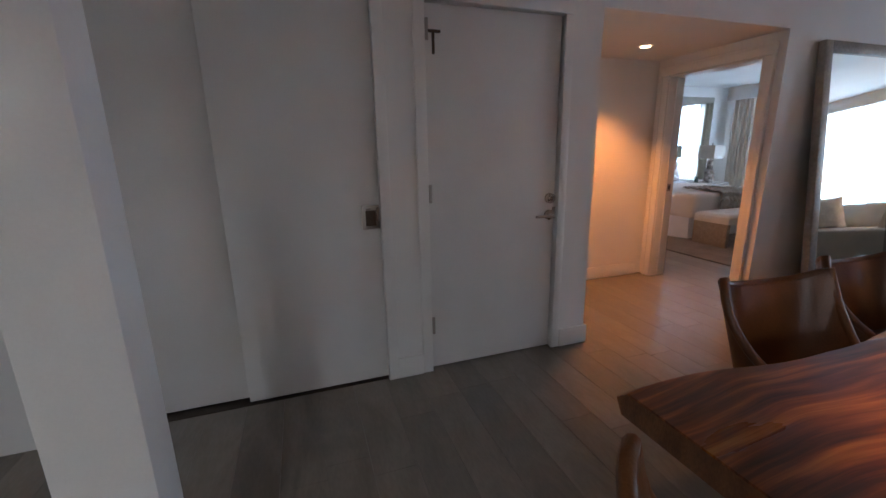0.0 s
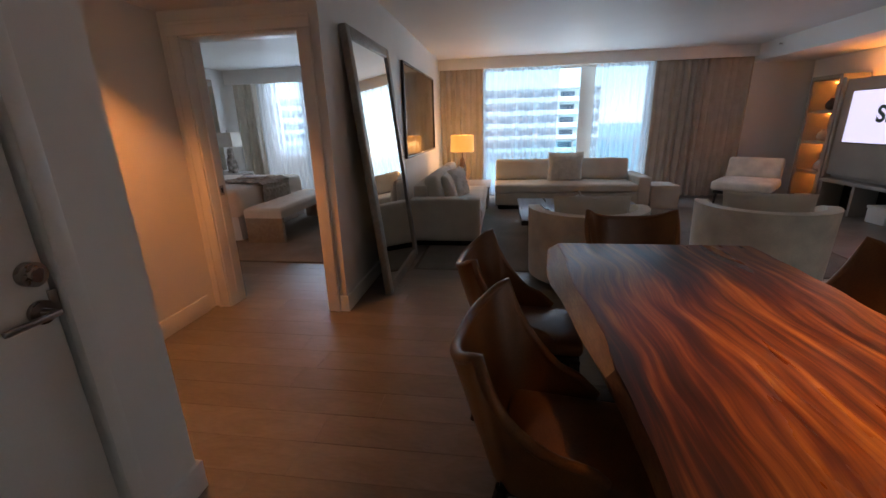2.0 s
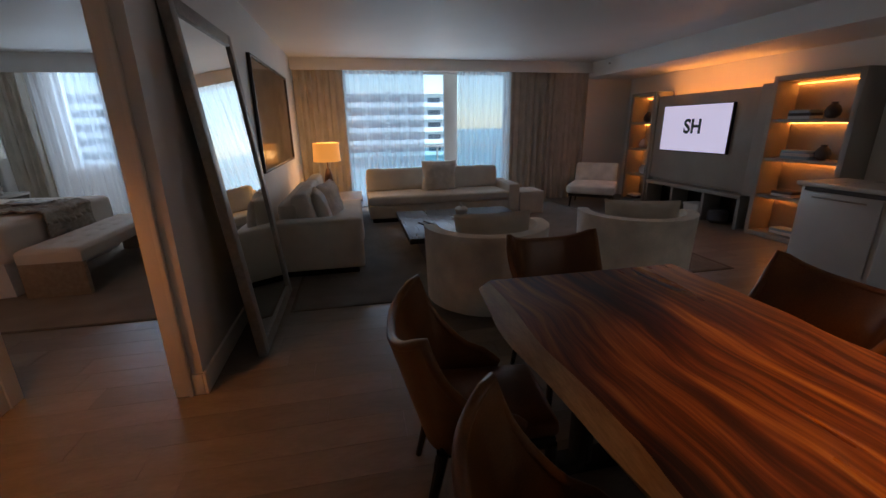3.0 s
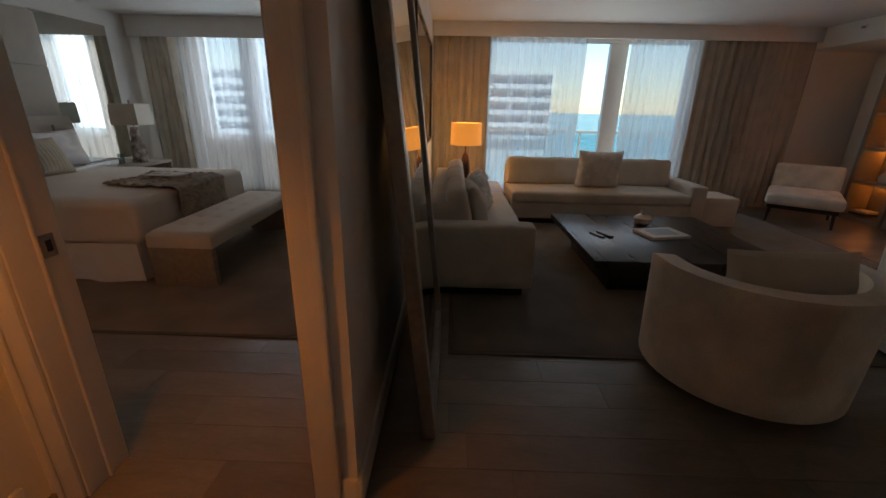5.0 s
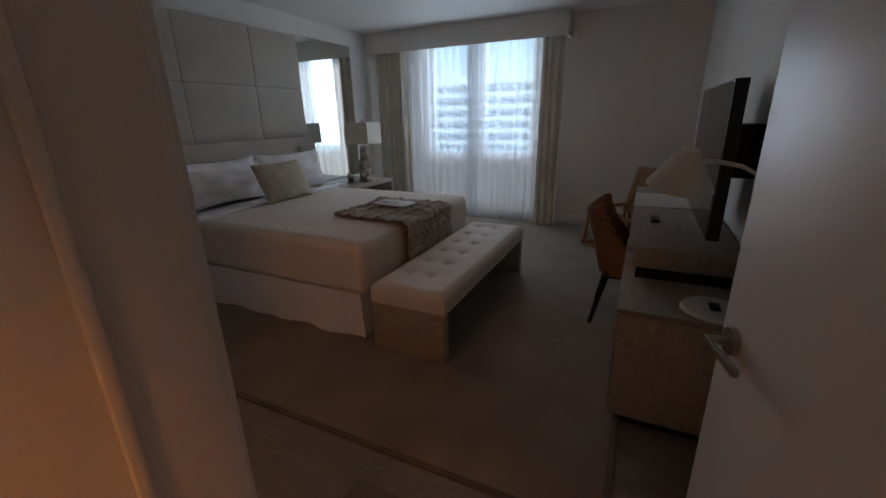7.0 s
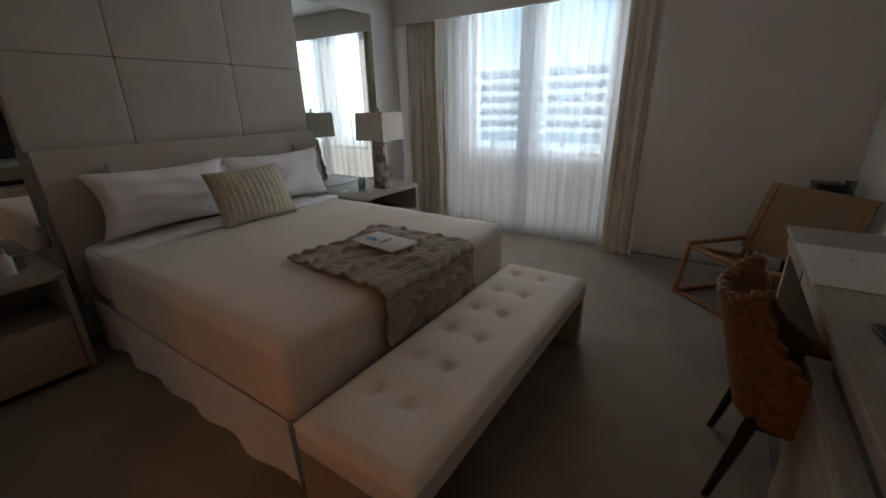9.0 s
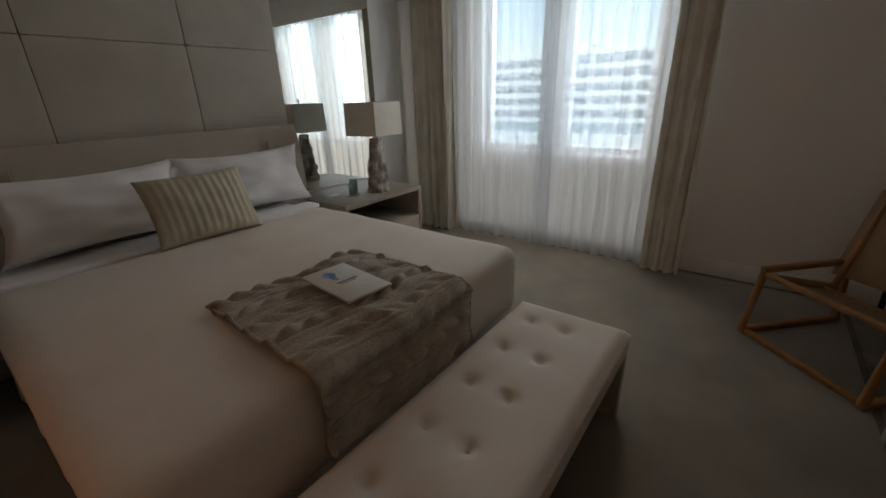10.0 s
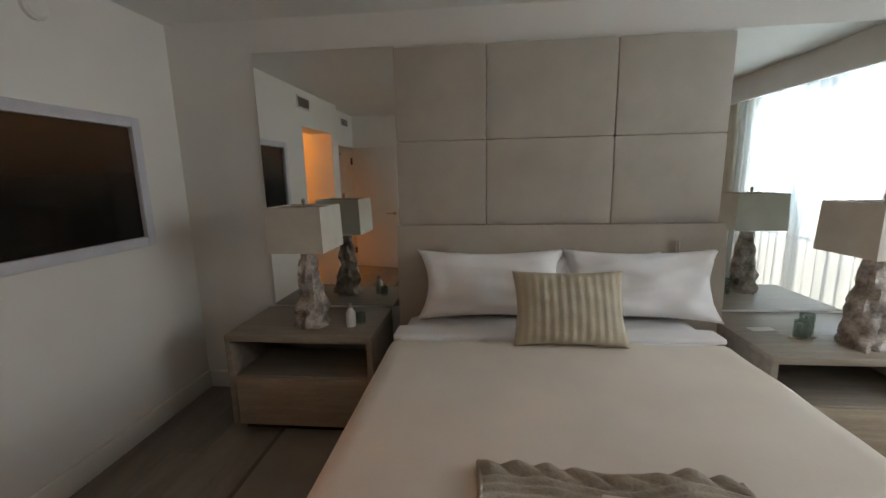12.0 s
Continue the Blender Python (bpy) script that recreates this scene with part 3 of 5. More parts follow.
def window(name, label, y0, y1, z0, z1, posts, frame_w=0.06, x=9.36):
    w = thing(name, label, "window", kind="structure")
    part("window_frame", boxes((x - 0.04, x + 0.04, y0, y0 + frame_w, z0, z1), (x - 0.04, x + 0.04, y1 - frame_w, y1, z0, z1), (x - 0.04, x + 0.04, y0 + frame_w, y1 - frame_w, z0, z0 + frame_w),
         (x - 0.04, x + 0.04, y0 + frame_w, y1 - frame_w, z1 - frame_w, z1), bevel=0.006), TRIM, w)
    edges = [y0 + frame_w]
    for a, b in posts:
        part("mullion", boxes((x - 0.05, x + 0.05, a, b, z0 + frame_w, z1 - frame_w), bevel=0.006), TRIM, w)
        edges += [a, b]
    edges.append(y1 - frame_w)
    for a, b in zip(edges[::2], edges[1::2]):
        o = part("pane", boxes((x - 0.006, x + 0.006, a, b, z0 + frame_w, z1 - frame_w)), GLASS, w)
        o.visible_shadow = False
    return w


window("window_1", "wide sliding glass balcony doors with white frames", -1.6, 1.52, 0.0, 2.47, [(-0.6, -0.335)])
w = window("window_2", "bedroom window with two sashes and white frames", 4.37, 5.95, 0.91, 2.47, [(5.07, 5.36)])
part("window_sill", boxes((9.22, 9.34, 4.32, 6.0, 0.885, 0.912), bevel=0.006), TRIM, w)


def curtain(name, label, y0, y1, z0, z1, x, amp, wave, material, thick=0.0, seed=1, flare=0.0):
    rnd = random.Random(seed)
    ny, nz = max(12, int((y1 - y0) / wave * 9)), 12
    ph = [rnd.uniform(0, 6.28) for _ in range(4)]

    def at(u, v):
        y = y0 + (y1 - y0) * u
        s = y / wave * 2 * math.pi + 0.8 * math.sin(y * 3.1 + ph[0])
        a = amp * (0.75 + 0.35 * math.sin(y * 5.3 + ph[1])) * (0.75 + 0.35 * (1 - v))
        xx = x + a * math.sin(s) + 0.3 * a * math.sin(2.3 * s + ph[2] + v) - flare * (1 - v) ** 2
        return (xx, y + 0.006 * math.sin(s * 1.7 + v * 5), z0 + (z1 - z0) * v + 0.004 * math.sin(s) * (1 - v))
    if thick:
        b = shell(at, ny, nz, thick)
    else:
        b = bmesh.new()
        g = [[b.verts.new(at(i / ny, j / nz)) for j in range(nz + 1)] for i in range(ny + 1)]
        for i in range(ny):
            for j in range(nz):
                b.faces.new((g[i][j], g[i + 1][j], g[i + 1][j + 1], g[i][j + 1]))
    c = thing(name, label, "curtain")
    part("cloth", b, material, c, smooth=80)
    if thick:
        part("hem", shell(lambda u, v: tuple(Vector(at(u, v * 0.045)) + Vector((0, 0, -0.001))), ny, 1, thick + 0.005), material, c, smooth=80)
        part("heading_tape", shell(lambda u, v: at(u, 0.965 + v * 0.034), ny, 1, thick + 0.005), material, c, smooth=80)
    return c


curtain("drape", "full-length greige drape gathered beside the balcony doors", 1.5, 2.33, 0.02, 2.55, 9.07, 0.03, 0.13, DRAPE, 0.006, 3)
curtain("drape", "wide full-length greige drape in soft folds", -3.18, -1.58, 0.02, 2.55, 9.07, 0.035, 0.13, DRAPE, 0.006, 4)
curtain("sheer_curtain", "white voile sheer hanging before the balcony doors", 0.08, 1.55, 0.02, 2.55, 9.15, 0.026, 0.115, SHEER, 0, 5)
curtain("sheer_curtain", "white voile sheer bunched at the balcony door post", -1.66, -0.57, 0.02, 2.55, 9.15, 0.028, 0.105, SHEER, 0, 6)
curtain("drape", "narrow cream drape beside the bedroom window", 3.97, 4.25, 0.02, 2.55, 9.07, 0.034, 0.085, CREAM, 0.006, 7)
curtain("drape", "narrow cream drape in the bedroom corner", 6.2, 6.7, 0.02, 2.55, 9.07, 0.034, 0.1, CREAM, 0.006, 8)
curtain("sheer_curtain", "white voile sheer over the bedroom window", 4.16, 5.3, 0.02, 2.55, 9.15, 0.027, 0.12, SHEER, 0, 9)
curtain("sheer_curtain", "white voile sheer over the bedroom window", 5.13, 6.4, 0.02, 2.55, 9.135, 0.027, 0.125, SHEER, 0, 10)

# ---- rugs ----


def rug(name, label, x0, x1, y0, y1, z, material):
    r = thing(name, label, "rug")
    part("surface", boxes((x0 + 0.03, x1 - 0.03, y0 + 0.03, y1 - 0.03, 0.0, z), bevel=0.003), material, r)
    part("binding", boxes((x0, x0 + 0.03, y0, y1, 0, z - 0.001), (x1 - 0.03, x1, y0, y1, 0, z - 0.001), (x0 + 0.03, x1 - 0.03, y0, y0 + 0.03, 0, z - 0.001), (x0 + 0.03, x1 - 0.03, y1 - 0.03, y1, 0, z - 0.001), bevel=0.003), RUG_EDGE, r)
    return r


rug("living_rug", "large flat grey-brown rug under the sofas", 4.64, 8.85, -2.45, 2.02, 0.011, RUG)
rug("bedroom_carpet", "large beige woven carpet under the bed", 4.76, 9.2, 2.94, 6.81, 0.011, CARPET)

# ---- dining table and chairs ----
t = thing("dining_table", "live-edge dark red wooden slab dining table", "table")


def SAPW(x):
    return 0.075 * max(0.0, min(1.0, (x - 1.8) / 0.2)) * (0.85 + 0.5 * noise.noise(Vector((x * 3, 1, 1))))


def slab_edge(x, side):
    k = 0.04 * noise.noise(Vector((x * 1.3, side * 3.7, 0.4))) + 0.02 * noise.noise(Vector((x * 4.1, side, 2)))
    if side > 0:
        return 0.83 + 0.5 * k - 0.02 * max(0, (0.94 - x) / 0.155) ** 2 - 0.065 * math.exp(-((x - 1.6) / 0.4) ** 2) - SAPW(x)
    return -0.265 + k


def slab_outline(grow, z):
    n = 44
    pts = [(0.81 + (3.12 - 0.81) * i / n, 1) for i in range(n + 1)]
    ring = [(x, slab_edge(x, 1) + grow * (0.55 + 0.8 * noise.noise(Vector((x * 1.7, 5, 1)))) + SAPW(x) * min(1, grow / 0.03), z) for x, _ in pts]
    ring += [(x, slab_edge(x, -1) - grow * (0.55 + 0.8 * noise.noise(Vector((x * 1.7, 9, 1)))), z) for x, _ in pts[::-1]]
    return ring


b = bmesh.new()
r0 = [b.verts.new(p) for p in slab_outline(0.0, 0.75)]
r1 = [b.verts.new(p) for p in slab_outline(0.004, 0.744)]
b.faces.new(r0[::-1])
for i in range(len(r0)):
    j = (i + 1) % len(r0)
    b.faces.new((r0[i], r0[j], r1[j], r1[i]))
bmesh.ops.recalc_face_normals(b, faces=b.faces[:])
part("tabletop", b, SLAB, t, smooth=50)
rings = [slab_outline(0.004, 0.744), slab_outline(0.045, 0.715), slab_outline(0.02, 0.672)]


def edge_band(pale):
    e = bmesh.new()
    vs = [[e.verts.new(p) for p in ring] for ring in rings]
    n = len(rings[0])
    for a, c in ((0, 1), (1, 2)):
        for i in range(n):
            j = (i + 1) % n
            if (i < n // 2 - 1 and rings[0][i][0] > 1.78) == pale:
                e.faces.new((vs[a][i], vs[a][j], vs[c][j], vs[c][i]))
    if not pale:
        e.faces.new(vs[2])
    bmesh.ops.delete(e, geom=[v for v in e.verts if not v.link_faces], context="VERTS")
    bmesh.ops.recalc_face_normals(e, faces=e.faces[:])
    return e


part("live_edge", edge_band(True), SAP, t, "pale natural live edge", smooth=50)
part("slab_edge", edge_band(False), BARK, t, "dark rough slab edge", smooth=50)
for x in (1.25, 2.65):
    part("trestle", boxes((x - 0.05, x + 0.05, -0.1, 0.6, 0.0, 0.05), (x - 0.05, x + 0.05, -0.02, 0.04, 0.05, 0.63), (x - 0.05, x + 0.05, 0.46, 0.52, 0.05, 0.63), (x - 0.05, x + 0.05, -0.12, 0.64, 0.62, 0.672), bevel=0.005), DARK, t)


def dining_chair(m, label, back_mat=None, name="dining_chair", group="dining chairs", spread=0.62):
    back_mat = back_mat or LEATHER
    c = thing(name, label, "chair", m, group)

    def back(u, v):
        a = radians(104) * (2 * u - 1)
        q = abs(math.degrees(a))
        top = 0.8 + 0.08 * min(1, q / 48) ** 2 - (0.4 * min(1, (q - 48) / 56) ** 0.6 if q > 48 else 0)
        sx, cy = math.sin(a), math.cos(a)
        x = 0.205 * math.copysign(abs(sx) ** 0.62, sx)
        y = -0.235 * math.copysign(abs(cy) ** 0.62, cy)
        flare = spread * v * (1 if q < 48 else max(0, 1 - (q - 48) / 50))
        return (x * (1 + flare), y * (1 + 0.5 * v * max(0, cy)), 0.38 + (top - 0.38) * v)
    part("backrest", shell(back, 36, 10, 0.032), back_mat, c, smooth=60)
    if back_mat is LEATHER:
        rim = tube([back(i / 36, 1.0) for i in range(37)], 0.0185)
        part("piping", rim, LEATHER, c, "rolled stitched leather edge", smooth=80)
    else:
        for ph in (0, math.pi):
            braid = []
            for i in range(145):
                p0 = Vector(back(i / 144, 1.0))
                braid.append(p0 + Vector((0.012 * math.cos(i * 0.55 + ph), 0.012 * math.cos(i * 0.55 + ph), 0.012 * math.sin(i * 0.55 + ph))))
            part("braid", tube(braid, 0.0125, 7), WOVEN, c, "plaited leather edge", smooth=80)
    part("seat", soft(-0.2, 0.2, -0.21, 0.24, 0.40, 0.475, 0.03, 0.015, 6), LEATHER, c)
    part("seat_frame", boxes((-0.195, 0.195, -0.2, 0.225, 0.355, 0.405), bevel=0.008), DARK, c)
    for sx in (-1, 1):
        part("leg", rods(((sx * 0.19, 0.205, 0.38), (sx * 0.205, 0.23, 0), 0.024, 0.014)), DARK, c)
        part("leg", rods(((sx * 0.19, -0.19, 0.38), (sx * 0.215, -0.27, 0), 0.024, 0.014)), DARK, c)
    return c


LC = "tan leather dining chair with curved back, at the table"
ch = dining_chair(pose(1.86, 0.88, 0, 0, 0, 172), LC)
for x, y, rz in ((2.63, 0.95, 174), (1.84, -0.34, 2), (2.57, -0.36, -2), (3.22, 0.27, 90), (0.8, 0.27, -90)):
    copy_thing(ch, pose(x, y, 0, 0, 0, rz))

# ---- living room: mirror and picture ----
m = thing("leaning_mirror", "tall silvered-frame floor mirror leaning on the wall", "mirror", pose(4.545, 2.1, 0.002, -5.6, 0, 0))
W2, H2 = 0.595, 2.2
part("frame", boxes((-W2, -W2 + 0.09, -0.03, 0.03, 0, H2), (W2 - 0.09, W2, -0.03, 0.03, 0, H2), (-W2 + 0.09, W2 - 0.09, -0.03, 0.03, 0, 0.09), (-W2 + 0.09, W2 - 0.09, -0.03, 0.03, H2 - 0.09, H2), bevel=0.008), FRAMEWOOD, m)
part("glass", boxes((-W2 + 0.088, W2 - 0.088, -0.012, 0.0, 0.088, H2 - 0.088)), MIRROR, m, smooth=0)
part("backing", boxes((-W2 + 0.05, W2 - 0.05, 0.002, 0.026, 0.05, H2 - 0.05)), DARK, m)


def cloud_art(name, a, b_, c_, scale, rough):
    m = mat(name, a, rough, vary=0.05, scale=scale, grain=60, bump=0, second=b_, distort=1.2)
    r = [n for n in m.node_tree.nodes if n.type == "VALTORGB"][0]
    x = r.color_ramp.elements.new(0.52)
    x.color = (*c_, 1)
    return m


p = thing("framed_picture", "large framed dark brown photograph under glass", "picture")
part("frame", boxes((5.89, 5.915, 2.31, 2.347, 1.04, 2.2), (8.085, 8.11, 2.31, 2.347, 1.04, 2.2), (5.915, 8.085, 2.31, 2.347, 1.04, 1.065), (5.915, 8.085, 2.31, 2.347, 2.175, 2.2), bevel=0.003), DARK, p)
part("print", boxes((5.913, 8.087, 2.325, 2.34, 1.063, 2.177)), cloud_art("brown_print", (0.02, 0.014, 0.01), (0.2, 0.13, 0.085), (0.06, 0.035, 0.022), 2.0, 0.09), p)

# ---- living room: seating ----


def sofa(name, label, m, width, depth, arm_left, arm_right, cushions, arm_h, back_h, seat_h=0.43):
    """Faces +y; the back is along y = 0."""
    s = thing(name, label, "sofa", m)
    x0, x1 = 0.0, width
    part("plinth", boxes((0.06, width - 0.06, 0.06, depth - 0.06, 0, 0.07), bevel=0.004), DARK, s)
    part("base", soft(0.008, width - 0.008, 0.006, depth - 0.006, 0.066, 0.29, 0.03, 0, 6), SOFA, s)
    if arm_left:
        part("arm", soft(0, 0.2, 0.0, depth + 0.005, 0.07, arm_h, 0.03, 0.006, 8), SOFA, s)
        x0 = 0.2
    if arm_right:
        part("arm", soft(width - 0.2, width, 0.0, depth + 0.005, 0.07, arm_h, 0.03, 0.006, 8), SOFA, s)
        x1 = width - 0.2
    part("back_frame", soft(x0, x1, 0.003, 0.2, 0.28, back_h - 0.1, 0.04, 0, 8), SOFA, s)
    part("seat_cushion", soft(x0, x1, 0.18, depth + 0.02, 0.285, seat_h, 0.045, 0.02, 10, 1, 0.006), SOFA, s)
    step = (x1 - x0) / cushions
    for i in range(cushions):
        b = soft(-step / 2 + 0.005, step / 2 - 0.005, -0.09, 0.09, 0, back_h - seat_h + 0.01, 0.06, 0, 8, i + 3, 0.012)
        b.transform(pose(x0 + step * (i + 0.5), 0.3, seat_h - 0.005, 11, 0, 0))
        part("back_cushion", b, SOFA, s)
    return s


sofa("window_sofa", "low cream upholstered sofa below the window", pose(8.64, -1.28, 0.011, 0, 0, 90), 2.52, 0.93, True, False, 2, 0.54, 0.8)
sofa("side_sofa", "cream upholstered sofa against the long wall", pose(7.68, 2.22, 0.011, 0, 0, 180), 2.24, 0.85, False, True, 3, 0.59, 0.83)


def cushion(name, label, m, w, h, d, material, seed=0, rib=0.0, wrinkle=0.012, ribs=16, n=16, pinch=0.08):
    o = part(name, pillow(w, h, d, n, pinch, seed, rib, ribs, wrinkle), material, smooth=80)
    o.matrix_world = m
    return tagged(o, label, "cushion")




def shaggy(ob, count, length, seed):
    """Loose strands of pile over a cushion."""
    rnd = random.Random(seed)
    me = ob.data
    verts, faces = [], []
    polys = list(me.polygons)
    for i in range(count):
        p = polys[rnd.randrange(len(polys))]
        ids = list(p.vertices)
        w = [rnd.random() for _ in ids]
        c = sum((me.vertices[k].co * v for k, v in zip(ids, w)), Vector()) / sum(w)
        way = (p.normal + Vector((rnd.uniform(-0.9, 0.9), rnd.uniform(-0.9, 0.9), rnd.uniform(-1.2, 0.3)))).normalized()
        side = way.cross(Vector((rnd.uniform(-1, 1), rnd.uniform(-1, 1), 1))).normalized() * 0.005
        tip = c + way * length * rnd.uniform(0.5, 1.2)
        n0 = len(verts)
        verts += [c - side - p.normal * 0.004, c + side - p.normal * 0.004, tip]
        faces.append((n0, n0 + 1, n0 + 2))
    b = bmesh.new()
    vs = [b.verts.new(v) for v in verts]
    for f in faces:
        b.faces.new([vs[k] for k in f])
    part("fleece", b, FUR, ob, "long ivory pile", smooth=0, kind="stuff")


shaggy(cushion("fur_cushion", "square shaggy ivory cushion on the window sofa", pose(8.1, 0.04, 0.44, -9, 0, 90), 0.6, 0.52, 0.22, FUR, 2, wrinkle=0.03), 3200, 0.03, 5)
shaggy(cushion("fur_cushion", "square shaggy ivory cushion on the side sofa", pose(6.55, 1.68, 0.42, 16, 0, 168), 0.54, 0.45, 0.2, FUR, 3, wrinkle=0.03), 2800, 0.028, 6)
cushion("throw_cushion", "grey-beige square cushion on the side sofa", pose(6.05, 1.74, 0.42, 18, 0, 185), 0.5, 0.44, 0.17, SOFA, 4)

e = thing("side_table", "square greige wooden corner table between the sofas", "table")
part("tabletop", boxes((7.72, 8.66, 1.32, 2.26, 0.37, 0.41), bevel=0.005), OAKGREY, e)
for x in (7.76, 8.58):
    for y in (1.36, 2.18):
        part("leg", boxes((x, x + 0.04, y, y + 0.04, 0.011, 0.372), bevel=0.003), OAKGREY, e)
l = thing("table_lamp", "lit table lamp with amber shade and dark turned base", "lamp", pose(8.25, 1.84, 0.41))
part("base", lathe([(0.075, 0), (0.08, 0.02), (0.045, 0.05), (0.06, 0.12), (0.07, 0.22), (0.06, 0.32), (0.04, 0.42), (0.012, 0.46), (0.01, 0.62)]), mat("lamp_base_wood", (0.06, 0.03, 0.018), 0.4, vary=0.2), l)
b = bmesh.new()
n = 32
for k, (r0_, r1_) in enumerate(((0.205, 0.215), (0.2, 0.21))):
    lo = [b.verts.new((r1_ * math.cos(6.28318 * i / n), r1_ * math.sin(6.28318 * i / n), 0.56)) for i in range(n)]
    hi = [b.verts.new((r0_ * math.cos(6.28318 * i / n), r0_ * math.sin(6.28318 * i / n), 0.85)) for i in range(n)]
    for i in range(n):
        f = (lo[i], lo[(i + 1) % n], hi[(i + 1) % n], hi[i])
        b.faces.new(f if k == 0 else f[::-1])
sh = part("shade", b, LITSHADE, l, "glowing amber drum shade")
sh.visible_shadow = False

s = thing("cube_stool", "beige upholstered cube stool beside the sofa", "stool")
part("body", soft(7.78, 8.28, -1.76, -1.32, 0.011, 0.4, 0.02, 0.006, 6), SOFA, s)

t = thing("coffee_table", "large low square dark-stained wooden coffee table", "table")
part("tabletop", boxes((5.48, 7.0, -0.72, 0.88, 0.275, 0.335), bevel=0.006), DARK, t)
part("base", boxes((5.66, 6.78, -0.5, 0.68, 0.011, 0.277), bevel=0.006), DARK, t)
r = thing("remote_tray", "small black remote control on the coffee table", "remote control", pose(6.18, 0.6, 0.335, 0, 0, 20))
part("body", boxes((-0.1, 0.1, -0.07, -0.02, 0, 0.018), bevel=0.006), BLACK, r)
part("pad", boxes((-0.08, 0.09, 0.01, 0.06, 0, 0.014), bevel=0.005), BLACK, r)
bk = thing("magazine", "pale magazine lying on the coffee table", "magazine", pose(6.25, 0.0, 0.335, 0, 0, 12))
part("pages", boxes((-0.15, 0.15, -0.2, 0.2, 0.003, 0.022)), PAPER, bk)
part("cover", boxes((-0.152, 0.152, -0.202, 0.202, 0.022, 0.026), (-0.152, 0.152, -0.202, 0.202, 0, 0.003)), PAPER, bk)
part("title_bar", boxes((-0.09, 0.1, -0.13, 0.13, 0.0262, 0.0268)), BOOKBLUE, bk)
o = thing("ornament", "round grey and white ceramic ornament", "ornament", pose(6.62, 0.02, 0.335))
part("bowl", lathe([(0.05, 0), (0.085, 0.03), (0.09, 0.07), (0.06, 0.1), (0.03, 0.11)]), STONE, o)
part("knot", rods(((-0.03, 0, 0.1), (0.0, 0.02, 0.16), 0.022, 0.016), ((0.0, 0.02, 0.16), (0.035, 0, 0.11), 0.016, 0.02)), STONE, o)


def tub_chair(m, label):
    """A round swivel chair that faces +y."""
    c = thing("tub_armchair", label, "armchair", m, "tub armchairs")
    half = radians(128)

    def wall(u, v):
        a = -math.pi / 2 + (2 * u - 1) * half
        s = abs(2 * u - 1)
        h = 0.69 - 0.1 * max(0, (s - 0.72) / 0.28) ** 2
        r = 0.462 + 0.02 * v
        return (r * math.cos(a), r * math.sin(a) * 0.98, 0.05 + (h - 0.05) * v)
    b = shell(wall, 40, 8, 0.1)
    bmesh.ops.bevel(b, geom=[e for e in b.edges if len(e.link_faces) == 2 and e.calc_face_angle(0) > 1.0], offset=0.044, segments=4, affect="EDGES")
    part("tub", b, BOUCLE, c, smooth=60)
    part("base", lathe([(0.42, 0.0), (0.43, 0.02), (0.43, 0.3), (0.42, 0.32)], 36), BOUCLE, c)
    q = lathe([(0.3, 0.32), (0.37, 0.33), (0.385, 0.38), (0.36, 0.43), (0.25, 0.45)], 36)
    part("seat_cushion", q, BOUCLE, c)
    k = pillow(0.66, 0.4, 0.2, 16, 0.05, 5, 0, 0, 0.012)
    k.transform(pose(0, -0.24, 0.42, -10, 0, 0))
    part("back_cushion", k, SOFA, c)
    return c


a = tub_chair(pose(4.57, 0.33, 0.005, 0, 0, -90), "round ivory boucle tub chair with loose cushion")
copy_thing(a, pose(4.7, -1.22, 0.005, 0, 0, -112))

c = thing("slipper_chair", "low white cushioned lounge chair on a dark frame", "chair", pose(8.3, -3.0, 0.0, 0, 0, 52))
part("seat", soft(-0.42, 0.42, -0.42, 0.46, 0.26, 0.42, 0.05, 0.03, 8), BOUCLE, c)
k = soft(-0.4, 0.4, -0.07, 0.07, 0, 0.38, 0.05, 0, 8)
k.transform(pose(0, -0.42, 0.38, 16, 0, 0))
part("backrest", k, BOUCLE, c)
part("frame", boxes((-0.38, 0.38, -0.4, 0.4, 0.2, 0.265), bevel=0.01), DARK, c)
for sx in (-0.34, 0.34):
    for sy in (-0.34, 0.34):
        part("leg", rods(((sx, sy, 0.21), (sx * 1.05, sy * 1.05, 0.0), 0.022, 0.015)), DARK, c)

# ---- living room: shelving and television ----


def bookcase(label, x0, x1, top, lit):
    c = thing("bookcase", label, "bookcase")
    part("back", boxes((x0, x1, -4.245, -4.225, 0.0, top)), CASEGREY, c)
    for x in (x0, x1 - 0.06):
        part("side", boxes((x, x + 0.06, -4.225, -3.88, 0.0, top), bevel=0.003), CASEGREY, c)
    part("top", boxes((x0 + 0.06, x1 - 0.06, -4.225, -3.88, top - 0.06, top), bevel=0.003), CASEGREY, c)
    part("bottom", boxes((x0 + 0.06, x1 - 0.06, -4.225, -3.88, 0.0, 0.06), bevel=0.003), CASEGREY, c)
    step = (top - 0.12) / 4
    for i in range(1, 4):
        part("shelf", boxes((x0 + 0.06, x1 - 0.06, -4.225, -3.9, 0.06 + step * i - 0.02, 0.06 + step * i + 0.02), bevel=0.003), CASEGREY, c)
    for i in range(4):
        if i in lit:
            z = 0.06 + step * (i + 1) - 0.028
            part("led_strip", boxes((x0 + 0.07, x1 - 0.07, -4.2, -4.185, z - 0.008, z)), LED, c, "warm glowing light strip")
    return c, [0.06 + step * i + 0.021 for i in range(4)]


